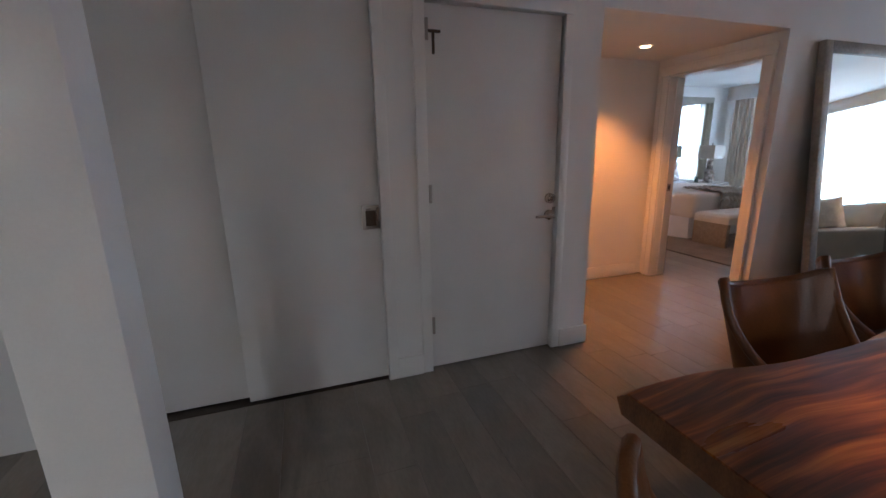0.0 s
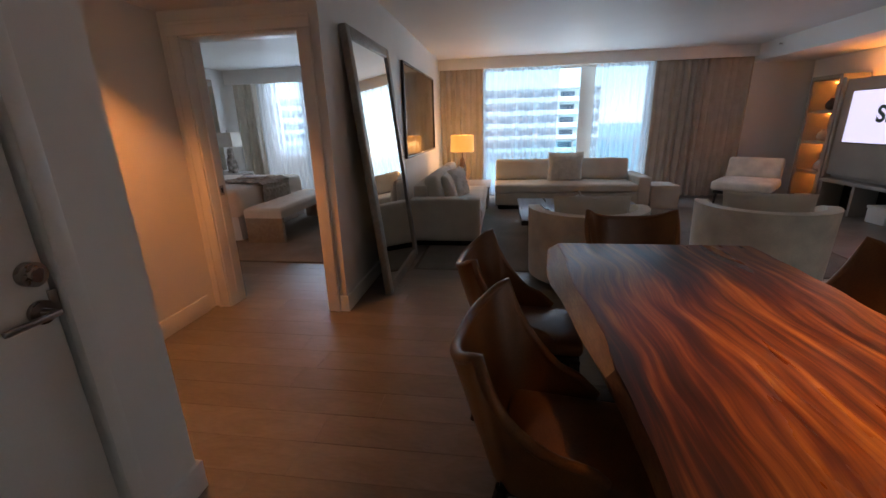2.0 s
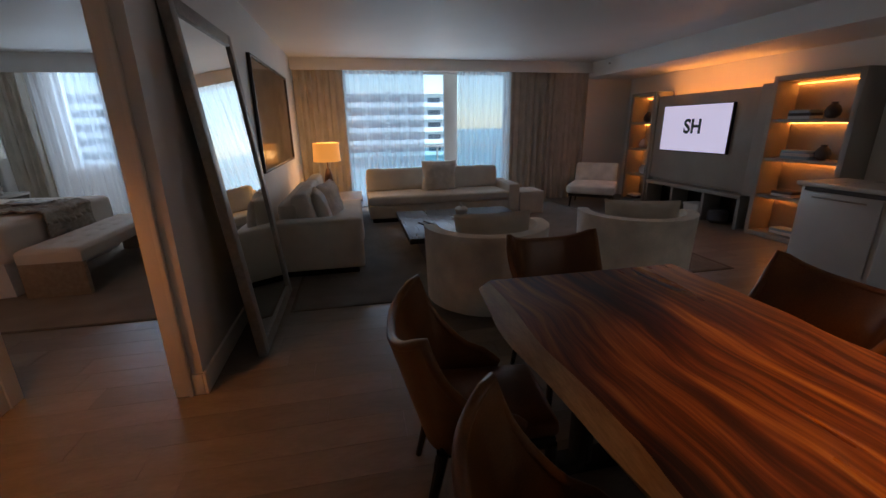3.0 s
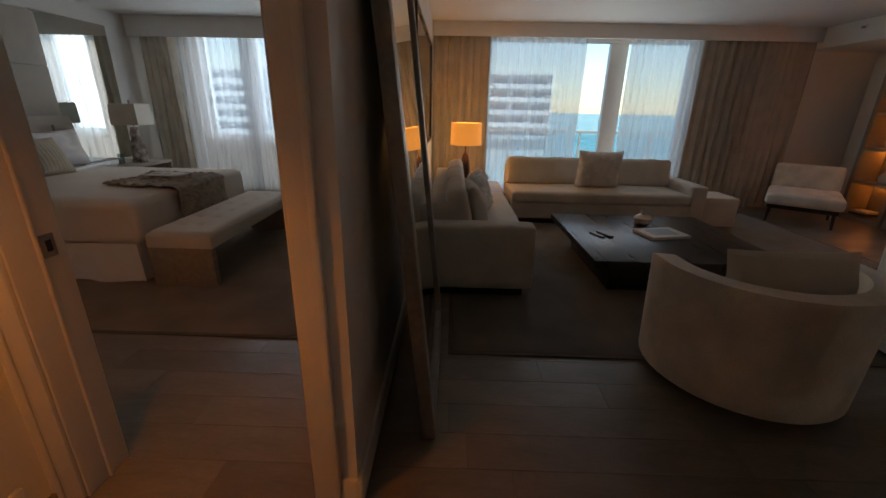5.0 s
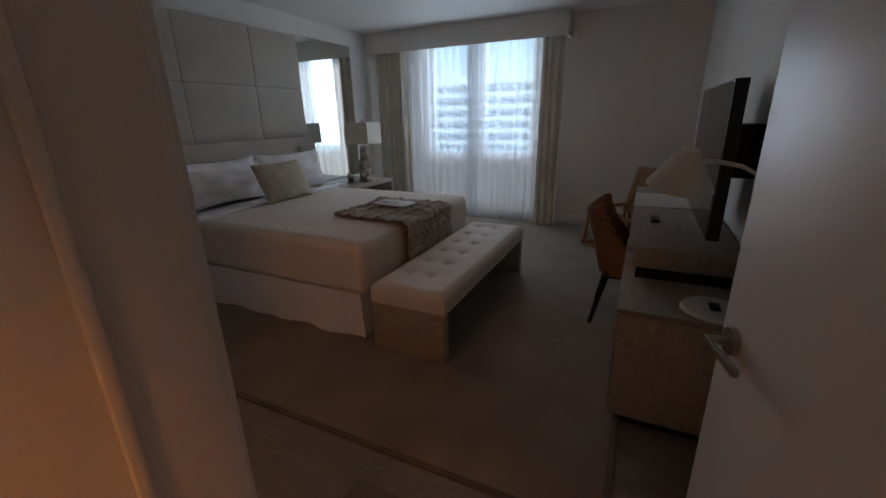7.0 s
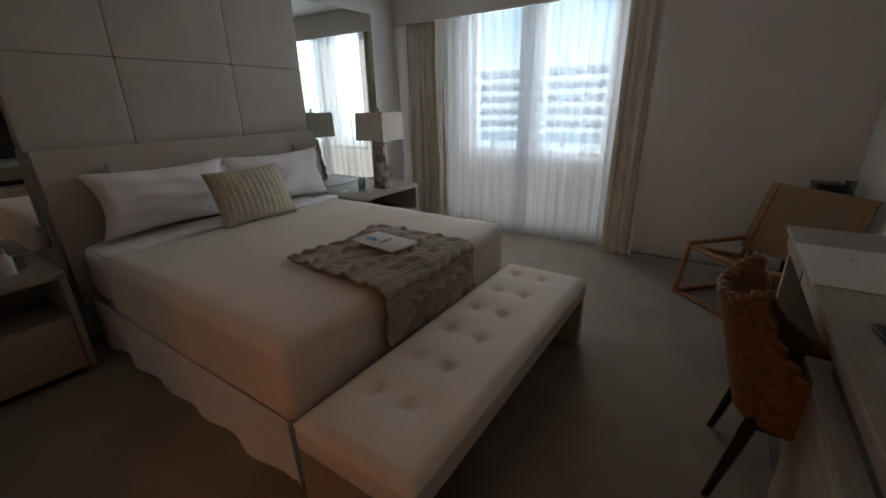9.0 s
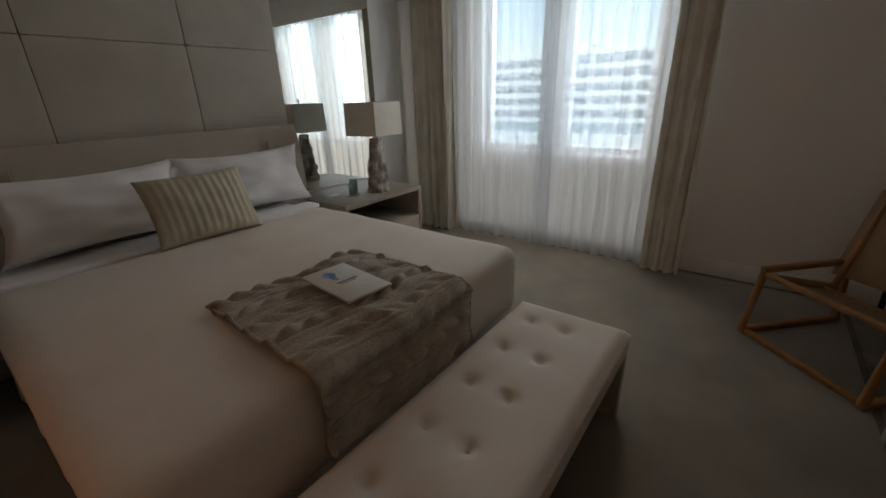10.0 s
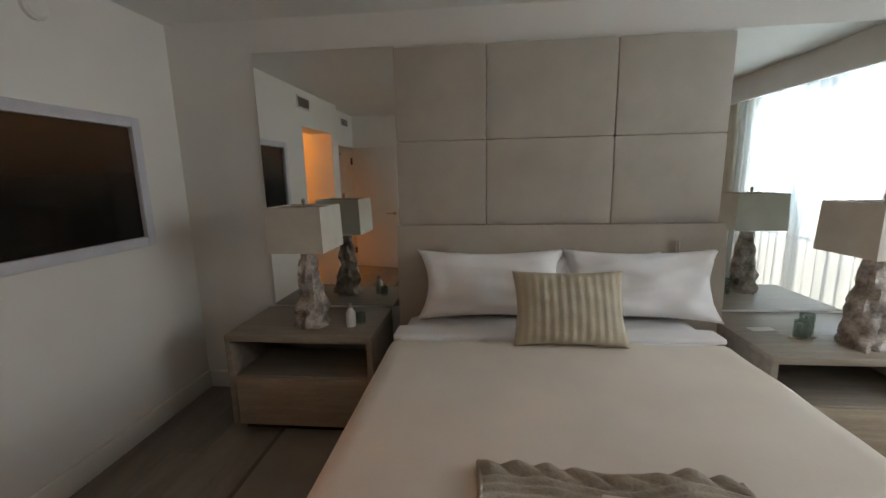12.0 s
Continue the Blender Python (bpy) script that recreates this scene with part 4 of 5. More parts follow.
bl, zl = bookcase("narrow built-in bookcase with amber lit shelves", 8.0, 8.65, 2.02, (0, 1, 2, 3))
br, zr = bookcase("wide built-in bookcase with amber lit shelves", 4.86, 5.86, 2.03, (0, 1, 2, 3))


def book_pile(m, colours, w=0.26, d=0.2, label="small pile of books lying on a shelf"):
    b = thing("book_pile", label, "books", m)
    z = 0.0
    for i, c in enumerate(colours):
        k = boxes((-w / 2, w / 2, -d / 2, d / 2, 0, 0.034), bevel=0.003)
        k.transform(pose(0, 0, z, 0, 0, 5 * math.sin(i * 2.1)))
        part("book", k, c, b)
        z += 0.0345


def vase(m, label, prof, material):
    v = part("vase", lathe(prof), material)
    v.matrix_world = m
    return tagged(v, label, "vase")


def on_shelf(x, z, y=-4.03):
    return pose(x, y, z)


book_pile(on_shelf(5.5, zr[3]), (PAPER, BOOKDARK, BOOKBLUE))
book_pile(on_shelf(5.45, zr[2]), (BOOKBLUE, PAPER, BOOKBLUE), 0.34)
book_pile(on_shelf(5.5, zr[1]), (PAPER, BOOKDARK))
book_pile(on_shelf(5.4, zr[0]), (PAPER, BOOKBLUE), 0.3)
RB = [(0.03, 0), (0.07, 0.03), (0.08, 0.08), (0.06, 0.13), (0.03, 0.16), (0.035, 0.18)]
vase(on_shelf(5.2, zr[3]), "small dark round vase on a shelf", RB, BOOKDARK)
vase(on_shelf(5.2, zr[2]), "small dark round vase on a shelf", RB, BOOKDARK)
vase(on_shelf(5.2, zr[1]), "small dark round vase on a shelf", RB, BRONZE)
vase(on_shelf(8.32, zl[3]), "grey ceramic vase on a lit shelf", RB, BOOKDARK)
vase(on_shelf(8.36, zl[2]), "round pale ceramic vase on a lit shelf", RB, STONE)
vase(on_shelf(8.28, zl[1]), "round pale ceramic vase on a lit shelf", RB, STONE)
book_pile(on_shelf(8.4, zl[0], -4.02), (BOOKDARK, PAPER), 0.24)

p = thing("media_wall", "greige upholstered panel behind the television", "wall panel")
part("panel", boxes((6.02, 7.98, -4.0, -3.93, 0.55, 1.93), bevel=0.006), CASEGREY, p)
part("frame", boxes((5.865, 6.02, -4.24, -3.9, 0.5, 1.96), (7.95, 7.999, -4.24, -3.9, 0.5, 1.96), (6.02, 7.95, -4.24, -4.0, 0.5, 0.55), bevel=0.004), CASEGREY, p)
part("led_strip", boxes((6.05, 7.93, -4.12, -4.09, 1.9, 1.912)), LED, p, "warm cove light strip")
t = thing("television", "wall television, switched on, showing two dark letters", "television")
part("body", boxes((6.37, 7.72, -3.925, -3.87, 1.03, 1.76), bevel=0.008), BLACK, t)
part("screen", boxes((6.38, 7.71, -3.869, -3.866, 1.045, 1.75)), emit("bright_screen", (0.72, 0.68, 0.9), 0.28), t, "bright pale violet screen")


def letters(text, m, size, material, parent):
    cu = bpy.data.curves.new("letters", "FONT")
    cu.body, cu.size, cu.extrude = text, size, 0.001
    cu.align_x, cu.align_y = "CENTER", "CENTER"
    cu.offset = 0.009
    o = new("letters", cu)
    dg = bpy.context.evaluated_depsgraph_get()
    me = bpy.data.meshes.new_from_object(o.evaluated_get(dg))
    bpy.data.objects.remove(o)
    bpy.data.curves.remove(cu)
    me.materials.clear()
    me.materials.append(material)
    ob = new("lettering", me)
    ob.matrix_world = m
    ob.parent = parent
    return ob


letters("SH", pose(7.05, -3.863, 1.42, 90, 0, 180), 0.3, mat("screen_letters", (0.02, 0.06, 0.05), 0.5, bump=0), t)
cns = thing("media_console", "low greige console with open dark bays", "console")
part("top", boxes((6.0, 7.96, -4.22, -3.86, 0.44, 0.49), bevel=0.004), CASEGREY, cns)
for x in (6.0, 6.62, 7.28, 7.91):
    part("divider", boxes((x, x + 0.05, -4.2, -3.88, 0.0, 0.44), bevel=0.003), CASEGREY, cns)
part("back", boxes((6.0, 7.96, -4.24, -4.22, 0.0, 0.44)), DARK, cns)
bx = thing("storage_box", "pale box standing in the console bay", "box")
part("body", boxes((6.72, 7.02, -4.15, -3.9, 0, 0.19), bevel=0.008), PAPER, bx)
part("lid", boxes((6.71, 7.03, -4.16, -3.89, 0.19, 0.23), bevel=0.006), PAPER, bx)
vase(pose(6.45, -4.02, 0), "dark round basket in the console bay", [(0.1, 0), (0.14, 0.05), (0.14, 0.16), (0.11, 0.2)], BOOKDARK)

k = thing("bar_cabinet", "white bar cabinet with pale counter and inset panels", "cabinet")
part("body", boxes((3.2, 4.66, -3.7, -3.12, 0.0, 0.86), bevel=0.004), WHITELAC, k)
part("worktop", boxes((3.17, 4.69, -3.72, -3.07, 0.86, 0.9), bevel=0.005), STONE, k)
for x0 in (3.24, 3.95):
    dr = part("door", boxes((x0, x0 + 0.66, -3.12, -3.1, 0.08, 0.8), bevel=0.004), WHITELAC, k)
    part("handle", rods(((x0 + 0.1, -3.07, 0.76), (x0 + 0.56, -3.07, 0.76), 0.008)), NICKEL, dr)
# dark strip on the front, coloured as the shaded gap under the worktop
part("shadow_gap", boxes((3.24, 4.62, -3.121, -3.105, 0.81, 0.85)), BOOKDARK, k)

v = thing("ceiling_grille", "dark slatted air grille above the hall niche", "vent")
part("frame", boxes((1.98, 2.42, 2.338, 2.35, 2.36, 2.375), (1.98, 2.42, 2.338, 2.35, 2.505, 2.52), (1.98, 1.995, 2.338, 2.35, 2.375, 2.505), (2.405, 2.42, 2.338, 2.35, 2.375, 2.505), bevel=0.002), TRIM, v)
# dark sheet stands in for the unlit duct behind the slats
part("backing", boxes((1.995, 2.405, 2.347, 2.35, 2.375, 2.505)), BOOKDARK, v)
for i in range(7):
    part("slat", boxes((1.995, 2.405, 2.339, 2.347, 2.383 + 0.018 * i, 2.388 + 0.018 * i)), CASEGREY, v)


sp = thing("sprinkler", "small white sidewall sprinkler on the soffit", "sprinkler", pose(8.4, -3.2, 2.52, -90, 0, 0))
part("rose", lathe([(0.032, 0.0), (0.032, 0.004), (0.014, 0.012)], 20), TRIM, sp)
part("nozzle", lathe([(0.011, 0.01), (0.011, 0.04), (0.018, 0.042), (0.018, 0.046)], 14), NICKEL, sp)

# ---- bedroom: bed ----
w = thing("padded_wall_panel", "tall greige padded leather panelling behind the bed", "wall panel")
for x0, x1 in ((5.49, 6.075), (6.075, 6.87), (6.87, 7.53)):
    for z0, z1 in ((0.7, 1.26), (1.26, 1.81), (1.81, 2.385)):
        part("pad", soft(x0 + 0.0006, x1 - 0.0006, 6.757, 6.828, z0 + 0.0006, z1 - 0.0006, 0.011, 0, 8), PANEL, w)
b = thing("bed", "large bed made up in cream and white", "bed")


def head_curve(u, v):
    z = 0.3 + 0.96 * v
    lean = 0.05 * max(0, (v - 0.55) / 0.45) ** 2
    return (5.5 + 2.02 * u, 6.68 - 0.02 + lean * 1.0, z)


hb = shell(head_curve, 24, 12, 0.09)
bmesh.ops.bevel(hb, geom=[e for e in hb.edges if len(e.link_faces) == 2 and e.calc_face_angle(0) > 1.0], offset=0.035, segments=3, affect="EDGES")
part("headboard", hb, HEAD, b, "greige leather headboard")
for x in (5.82, 5.835, 7.22, 7.235):
    part("stitching", boxes((x, x + 0.004, 6.607, 6.625, 0.98, 1.17)), PANEL, b)
part("box_base", boxes((5.6, 7.26, 4.62, 6.62, 0.03, 0.34), bevel=0.02), LINEN, b)
for x in (5.68, 7.18):
    for y in (4.7, 6.4):
        part("foot", boxes((x - 0.03, x + 0.03, y - 0.03, y + 0.03, 0.011, 0.05)), DARK, b)


def skirt_path():
    pts = [(5.545, 6.58)]
    n = 40
    for i in range(1, n + 1):
        pts.append((5.545, 6.58 - (6.58 - 4.58) * i / n))
    for i in range(1, n + 1):
        pts.append((5.545 + (7.335 - 5.545) * i / n, 4.58))
    for i in range(1, n + 1):
        pts.append((7.335, 4.58 + (6.58 - 4.58) * i / n))
    return pts


PTS = skirt_path()


def skirt(u, v):
    f = u * (len(PTS) - 1)
    i = min(int(f), len(PTS) - 2)
    x = PTS[i][0] + (PTS[i + 1][0] - PTS[i][0]) * (f - i)
    y = PTS[i][1] + (PTS[i + 1][1] - PTS[i][1]) * (f - i)
    k = 0.014 * (1 - v) * (math.sin(u * 95) + noise.noise(Vector((u * 31, 0, 0))))
    for corner in (1 / 3, 2 / 3):
        k += 0.02 * (1 - v) * math.exp(-((u - corner) / 0.006) ** 2) * math.cos((u - corner) * 900)
    ox = -1 if i < 40 else (1 if i >= 80 else 0)
    oy = -1 if 40 <= i < 80 else 0
    return (x + ox * k, y + oy * k, 0.016 + 0.33 * v + 0.008 * math.sin(u * 60) * (1 - v))


part("bed_skirt", shell(skirt, 240, 6, 0.006), LINEN, b, "gathered white bed skirt", smooth=80)
cv = soft(5.53, 7.335, 4.53, 6.2, 0.33, 0.705, 0.07, 0.02, 22, 1, 0.007)
for v in cv.verts:
    if v.co.z < 0.36:
        v.co.z += 0.012 * math.sin(v.co.x * 9) * math.cos(v.co.y * 8)
part("coverlet", cv, DUVET, b, "smooth cream coverlet", smooth=60)
part("mattress", soft(5.57, 7.3, 5.6, 6.62, 0.34, 0.695, 0.06, 0.0, 8), LINEN, b)
fold = soft(5.555, 7.31, 6.17, 6.32, 0.69, 0.724, 0.014, 0.003, 10, 2, 0.004)
part("sheet_fold", fold, LINEN, b, "folded-back white top sheet", smooth=60)

for x, y, rx, rz, s, lab in ((6.11, 6.46, -17, 2, 3, "big white bed pillow leaning on the headboard"), (6.98, 6.46, -17, -2, 4, "big white bed pillow leaning on the headboard"),
                        (6.28, 6.55, -10, 0, 5, "white pillow behind the front pillows"), (6.74, 6.55, -10, 0, 6, "white pillow behind the front pillows")):
    back_row = s > 4
    o = cushion("bed_pillow", lab, pose(x, y, 0.71, rx, 0, rz), 0.93 if not back_row else 0.8, 0.44 if not back_row else 0.4, 0.24 if not back_row else 0.14, LINEN, s, wrinkle=0.035, n=24, pinch=0.15)
cushion("ribbed_cushion", "oblong ribbed oatmeal cushion propped on the pillows", pose(6.5, 6.07, 0.712, -26, 0, 0), 0.58, 0.4, 0.18, RIB, 8, rib=0.002, ribs=13, wrinkle=0.008, n=78)

# knitted throw over the foot of the bed
def knit(u, v):
    """Relief of ropes of twisted cable that run across the cloth, with fine ribs between them."""
    lane = v * 7.2 + 0.12 * math.sin(u * 9) + 0.35
    off = abs(lane - math.floor(lane) - 0.5) * 2
    rope = max(0.0, 1 - (off / 0.42) ** 2)
    sway = 1 if int(math.floor(lane)) % 2 else -1
    twist = abs(math.sin(u * 24 + sway * (lane % 1.0) * 4.2))
    ribs = 0.0025 * math.sin(lane * 2 * math.pi * 4)
    patch = 0.6 + 0.8 * max(0.0, noise.noise(Vector((u * 4.1, v * 5.2, 3))) + 0.35)
    return patch * 0.02 * rope * twist ** 1.5 + ribs * (1 - rope) + 0.008 * noise.noise(Vector((u * 9, v * 12, 0)))


def throw(u, v):
    x = 6.04 + 0.72 * u + 0.02 * noise.noise(Vector((v * 4, u, 3))) + 0.03 * (u - 0.5) * v
    s = v * 0.98
    if s < 0.61:
        y, z = 5.14 - s - 0.03 * (u - 0.5), 0.728 + 0.006
    else:
        a = min(1.0, (s - 0.61) / 0.13)
        y, z = 4.53 - 0.055 * math.sin(a * 1.5708), 0.734 - 0.06 * (1 - math.cos(a * 1.5708))
        if s > 0.76:
            y, z = 4.475 - 0.012 * noise.noise(Vector((u * 6, 0, 1))), 0.674 - (s - 0.76)
    cable = knit(u, v)
    rumple = 0.03 * max(0, noise.noise(Vector((u * 3.2, v * 3.5, 6))))
    if s < 0.66:
        z += cable + rumple
    else:
        y -= cable + rumple
    return (x, y, z)


th = thing("knitted_throw", "grey-brown cable-knit throw draped over the bed foot", "throw")
part("cloth", shell(throw, 150, 170, 0.012), THROW, th, smooth=80)
for u0 in (0.0, 1.0):
    part("hem", tube([Vector(throw(u0, i / 60)) for i in range(61)], 0.009, 7), THROW, th, smooth=80)
mg = thing("folded_card", "pale printed card lying on the throw", "card", pose(6.437, 4.84, 0.77, 0, 0, -6))
part("sheet", boxes((-0.1, 0.1, -0.165, 0.165, 0, 0.004), (-0.098, 0.1, -0.163, 0.165, 0.005, 0.008), bevel=0.001), PAPER, mg)
k = bmesh.new()
bmesh.ops.create_circle(k, cap_ends=True, segments=14, radius=0.04)
for v in k.verts:
    v.co = Vector((v.co.x * (0.55 + 0.25 * math.sin(v.co.y * 90)) - 0.02, v.co.y * 1.3 + 0.075, 0.0085))
part("blue_print", k, mat("blue_ink", (0.16, 0.3, 0.5), 0.6, vary=0.3, scale=30), mg, smooth=0)
part("text_bar", boxes((-0.04, 0.05, -0.006, 0.003, 0.008, 0.0086), (-0.035, 0.035, -0.02, -0.015, 0.008, 0.0086)), BOOKDARK, mg)

# ---- bedroom: bench ----
bn = thing("bed_bench", "long button-tufted cream bench at the bed foot", "bench")
TUFT = [(5.765 + 0.258 * i, y) for i in range(6) for y in (4.16, 4.32)]
nx, ny = 90, 30
bx0, bx1, by0, by1 = 5.49, 7.225, 3.925, 4.455


def bench_top(u, v):
    x, y = bx0 + (bx1 - bx0) * u, by0 + (by1 - by0) * v
    ex, ey = min(u, 1 - u) * (bx1 - bx0), min(v, 1 - v) * (by1 - by0)
    e = min(ex, ey)
    z = 0.472 - 0.035 * max(0, 1 - e / 0.05) ** 2
    for tx, ty in TUFT:
        d2 = ((x - tx) ** 2 + (y - ty) ** 2)
        z -= 0.026 * math.exp(-d2 / 0.0007) + 0.008 * math.exp(-d2 / 0.006)
    return (x, y, z)


part("seat_pad", shell(bench_top, nx, ny, 0.004), DUVET, bn, smooth=80)
part("seat_side", boxes((bx0 + 0.001, bx1 - 0.001, by0 + 0.001, by1 - 0.001, 0.335, 0.436), bevel=0.012), DUVET, bn)
for tx, ty in TUFT:
    q = lathe([(0.011, 0), (0.009, 0.004), (0.004, 0.006)], 10)
    q.transform(Matrix.Translation((tx, ty, 0.439)))
    part("button", q, DUVET, bn)
for x in (bx0, bx1 - 0.065):
    part("end_panel", boxes((x + 0.002, x + 0.063, by0 + 0.004, by1 - 0.004, 0.011, 0.35), bevel=0.01), OAK, bn, "pale oak end panel")

# ---- bedroom: nightstands, lamps, mirrors ----


def nightstand(label, x0, x1, y0):
    s = thing("nightstand", label, "nightstand", group="nightstands")
    part("top", boxes((x0, x1, y0, 6.82, 0.62, 0.66), bevel=0.004), OAKGREY, s)
    part("side", boxes((x0, x0 + 0.035, y0 + 0.005, 6.82, 0.06, 0.62), bevel=0.003), OAKGREY, s)
    part("side", boxes((x1 - 0.035, x1, y0 + 0.005, 6.82, 0.06, 0.62), bevel=0.003), OAKGREY, s)
    part("back", boxes((x0 + 0.035, x1 - 0.035, 6.8, 6.82, 0.06, 0.62)), OAKGREY, s)
    part("drawer_box", boxes((x0 + 0.036, x1 - 0.036, y0 + 0.03, 6.69, 0.06, 0.39), bevel=0.003), OAKGREY, s)
    dr = part("drawer_front", boxes((x0 + 0.04, x1 - 0.04, y0 + 0.008, y0 + 0.03, 0.065, 0.385), bevel=0.004), OAK, s)
    part("plinth", boxes((x0 + 0.05, x1 - 0.05, y0 + 0.06, 6.68, 0.011, 0.061)), DARK, s)
    return s


nightstand("grey oak nightstand with open cubby and drawer", 4.48, 5.4, 6.26)
nightstand("grey oak nightstand by the window, cubby above drawer", 7.5, 8.42, 6.12)


def driftwood_lamp(m, label, seed):
    l = thing("driftwood_lamp", label, "lamp", m, "bedside lamps")
    b = bmesh.new()
    n, h = 20, 22
    rings = []
    for j in range(h + 1):
        v = j / h
        r = 0.1 - 0.055 * v ** 0.8
        ring = []
        for i in range(n):
            a = 2 * math.pi * i / n
            p = Vector((math.cos(a) * 2.2, math.sin(a) * 2.2, v * 5 + seed))
            k = 1 + 0.5 * noise.noise(p) + 0.28 * noise.noise(p * 2.3)
            ring.append(b.verts.new((r * k * math.cos(a), r * k * math.sin(a), 0.46 * v)))
        rings.append(ring)
    for a_, c_ in zip(rings, rings[1:]):
        for i in range(n):
            b.faces.new((a_[i], a_[(i + 1) % n], c_[(i + 1) % n], c_[i]))
    b.faces.new(rings[0][::-1])
    b.faces.new(rings[-1])
    part("base", b, DRIFT, l, "whitewashed driftwood base", smooth=50)
    part("stem", rods(((0, 0, 0.45), (0, 0, 0.78), 0.006)), NICKEL, l)
    part("finial", lathe([(0.004, 0.76), (0.012, 0.775), (0.012, 0.79), (0.004, 0.8)], 12), NICKEL, l)
    s = 0.172
    sb = bmesh.new()
    for k, g in enumerate((s, s - 0.005)):
        lo = [sb.verts.new((x * g, y * g, 0.49)) for x, y in ((-1, -1), (1, -1), (1, 1), (-1, 1))]
        hi = [sb.verts.new((x * g * 0.96, y * g * 0.96, 0.755)) for x, y in ((-1, -1), (1, -1), (1, 1), (-1, 1))]
        for i in range(4):
            f = (lo[i], lo[(i + 1) % 4], hi[(i + 1) % 4], hi[i])
            sb.faces.new(f if k == 0 else f[::-1])
        if k == 0:
            keep = (lo, hi)
        else:
            for i in range(4):
                sb.faces.new((keep[0][i], lo[i], lo[(i + 1) % 4], keep[0][(i + 1) % 4]))
                sb.faces.new((keep[1][i], keep[1][(i + 1) % 4], hi[(i + 1) % 4], hi[i]))
    part("shade", sb, SHADE, l, "square off-white linen shade")
    part("spider", rods(((-0.165, 0, 0.75), (0.165, 0, 0.75), 0.003), ((0, -0.165, 0.75), (0, 0.165, 0.75), 0.003), n=6), NICKEL, l)
    return l


driftwood_lamp(pose(4.97, 6.45, 0.67), "unlit driftwood lamp with square linen shade", 1.0)
driftwood_lamp(pose(8.05, 6.3, 0.66, 0, 0, 4), "unlit driftwood lamp with square shade by the window", 5.0)


def wall_mirror(label, x0, x1):
    m = thing("wall_mirror", label, "mirror", group="bedside mirrors")
    part("glass", boxes((x0, x1, 6.815, 6.829, 0.675, 2.41)), MIRROR, m, smooth=0)


wall_mirror("tall frameless mirror above the nightstand", 4.53, 5.488)
wall_mirror("tall frameless mirror beside the window corner", 7.533, 8.59)


def tumbler(x, y, z, r=0.033, h=0.1):
    g = thing("drinking_glass", "clear glass tumbler on the nightstand", "glass", pose(x, y, z), "tumblers")
    part("body", lathe([(r * 0.85, 0), (r, 0.01), (r, h), (r - 0.004, h), (r - 0.004, 0.012), (0.001, 0.012)], 20), TUMBLER, g)


def coaster(x, y, z):
    g = part("coaster", lathe([(0.05, 0), (0.05, 0.006)], 24), OAK)
    g.location = (x, y, z)
    tagged(g, "round wooden coaster under a glass", "coaster")


coaster(7.86, 6.42, 0.66)
tumbler(7.86, 6.42, 0.666, 0.036, 0.12)
coaster(7.79, 6.36, 0.66)
tumbler(7.79, 6.36, 0.666)
tumbler(5.27, 6.5, 0.66, 0.03, 0.07)
bt = thing("small_bottle", "small white bottle on the nightstand", "bottle", pose(5.22, 6.45, 0.66))
part("body", lathe([(0.028, 0), (0.03, 0.01), (0.03, 0.09), (0.012, 0.12)]), PAPER, bt)
part("cap", lathe([(0.013, 0.12), (0.013, 0.15)]), NICKEL, bt)
nc = thing("note_card", "small white card on the nightstand", "card", pose(7.68, 6.5, 0.66, 0, 0, 8))
part("sheet", boxes((-0.07, 0.07, -0.03, 0.03, 0, 0.004), bevel=0.001), PAPER, nc)

# ---- bedroom: west wall ----
p = thing("framed_photograph", "white-framed dark photograph, brown towards the top", "picture")
part("frame", boxes((3.922, 3.965, 5.27, 5.33, 1.19, 1.97), (3.922, 3.965, 6.4, 6.46, 1.19, 1.97), (3.922, 3.965, 5.33, 6.4, 1.19, 1.25), (3.922, 3.965, 5.33, 6.4, 1.91, 1.97), bevel=0.005), mat("pale_silver_frame", (0.6, 0.6, 0.66), 0.35, vary=0.04, scale=6, grain=80, bump=0.08), p)


# colour runs from black below to dark brown at the top
def graded_print():
    m = bpy.data.materials.new("black_to_brown_print")
    m.use_nodes = True
    t = m.node_tree
    b = t.nodes["Principled BSDF"]
    co, sp, r = t.nodes.new("ShaderNodeTexCoord"), t.nodes.new("ShaderNodeSeparateXYZ"), t.nodes.new("ShaderNodeValToRGB")
    nz, ad = t.nodes.new("ShaderNodeTexNoise"), t.nodes.new("ShaderNodeMath")
    nz.inputs["Scale"].default_value = 3
    ad.operation = "MULTIPLY_ADD"
    ad.inputs[1].default_value = 0.1
    t.links.new(co.outputs["Generated"], sp.inputs[0])
    t.links.new(co.outputs["Generated"], nz.inputs["Vector"])
    t.links.new(nz.outputs["Fac"], ad.inputs[0])
    t.links.new(sp.outputs["Z"], ad.inputs[2])
    e = r.color_ramp.elements
    e[0].position, e[0].color = 0.5, (0.006, 0.005, 0.005, 1)
    e[1].position, e[1].color = 1.0, (0.07, 0.032, 0.014, 1)
    x = e.new(0.66)
    x.color = (0.035, 0.016, 0.008, 1)
    t.links.new(ad.outputs[0], r.inputs[0])
    t.links.new(r.outputs[0], b.inputs["Base Color"])
    b.inputs["Roughness"].default_value = 0.15
    return m


part("print", boxes((3.925, 3.935, 5.328, 6.402, 1.248, 1.912)), graded_print(), p)


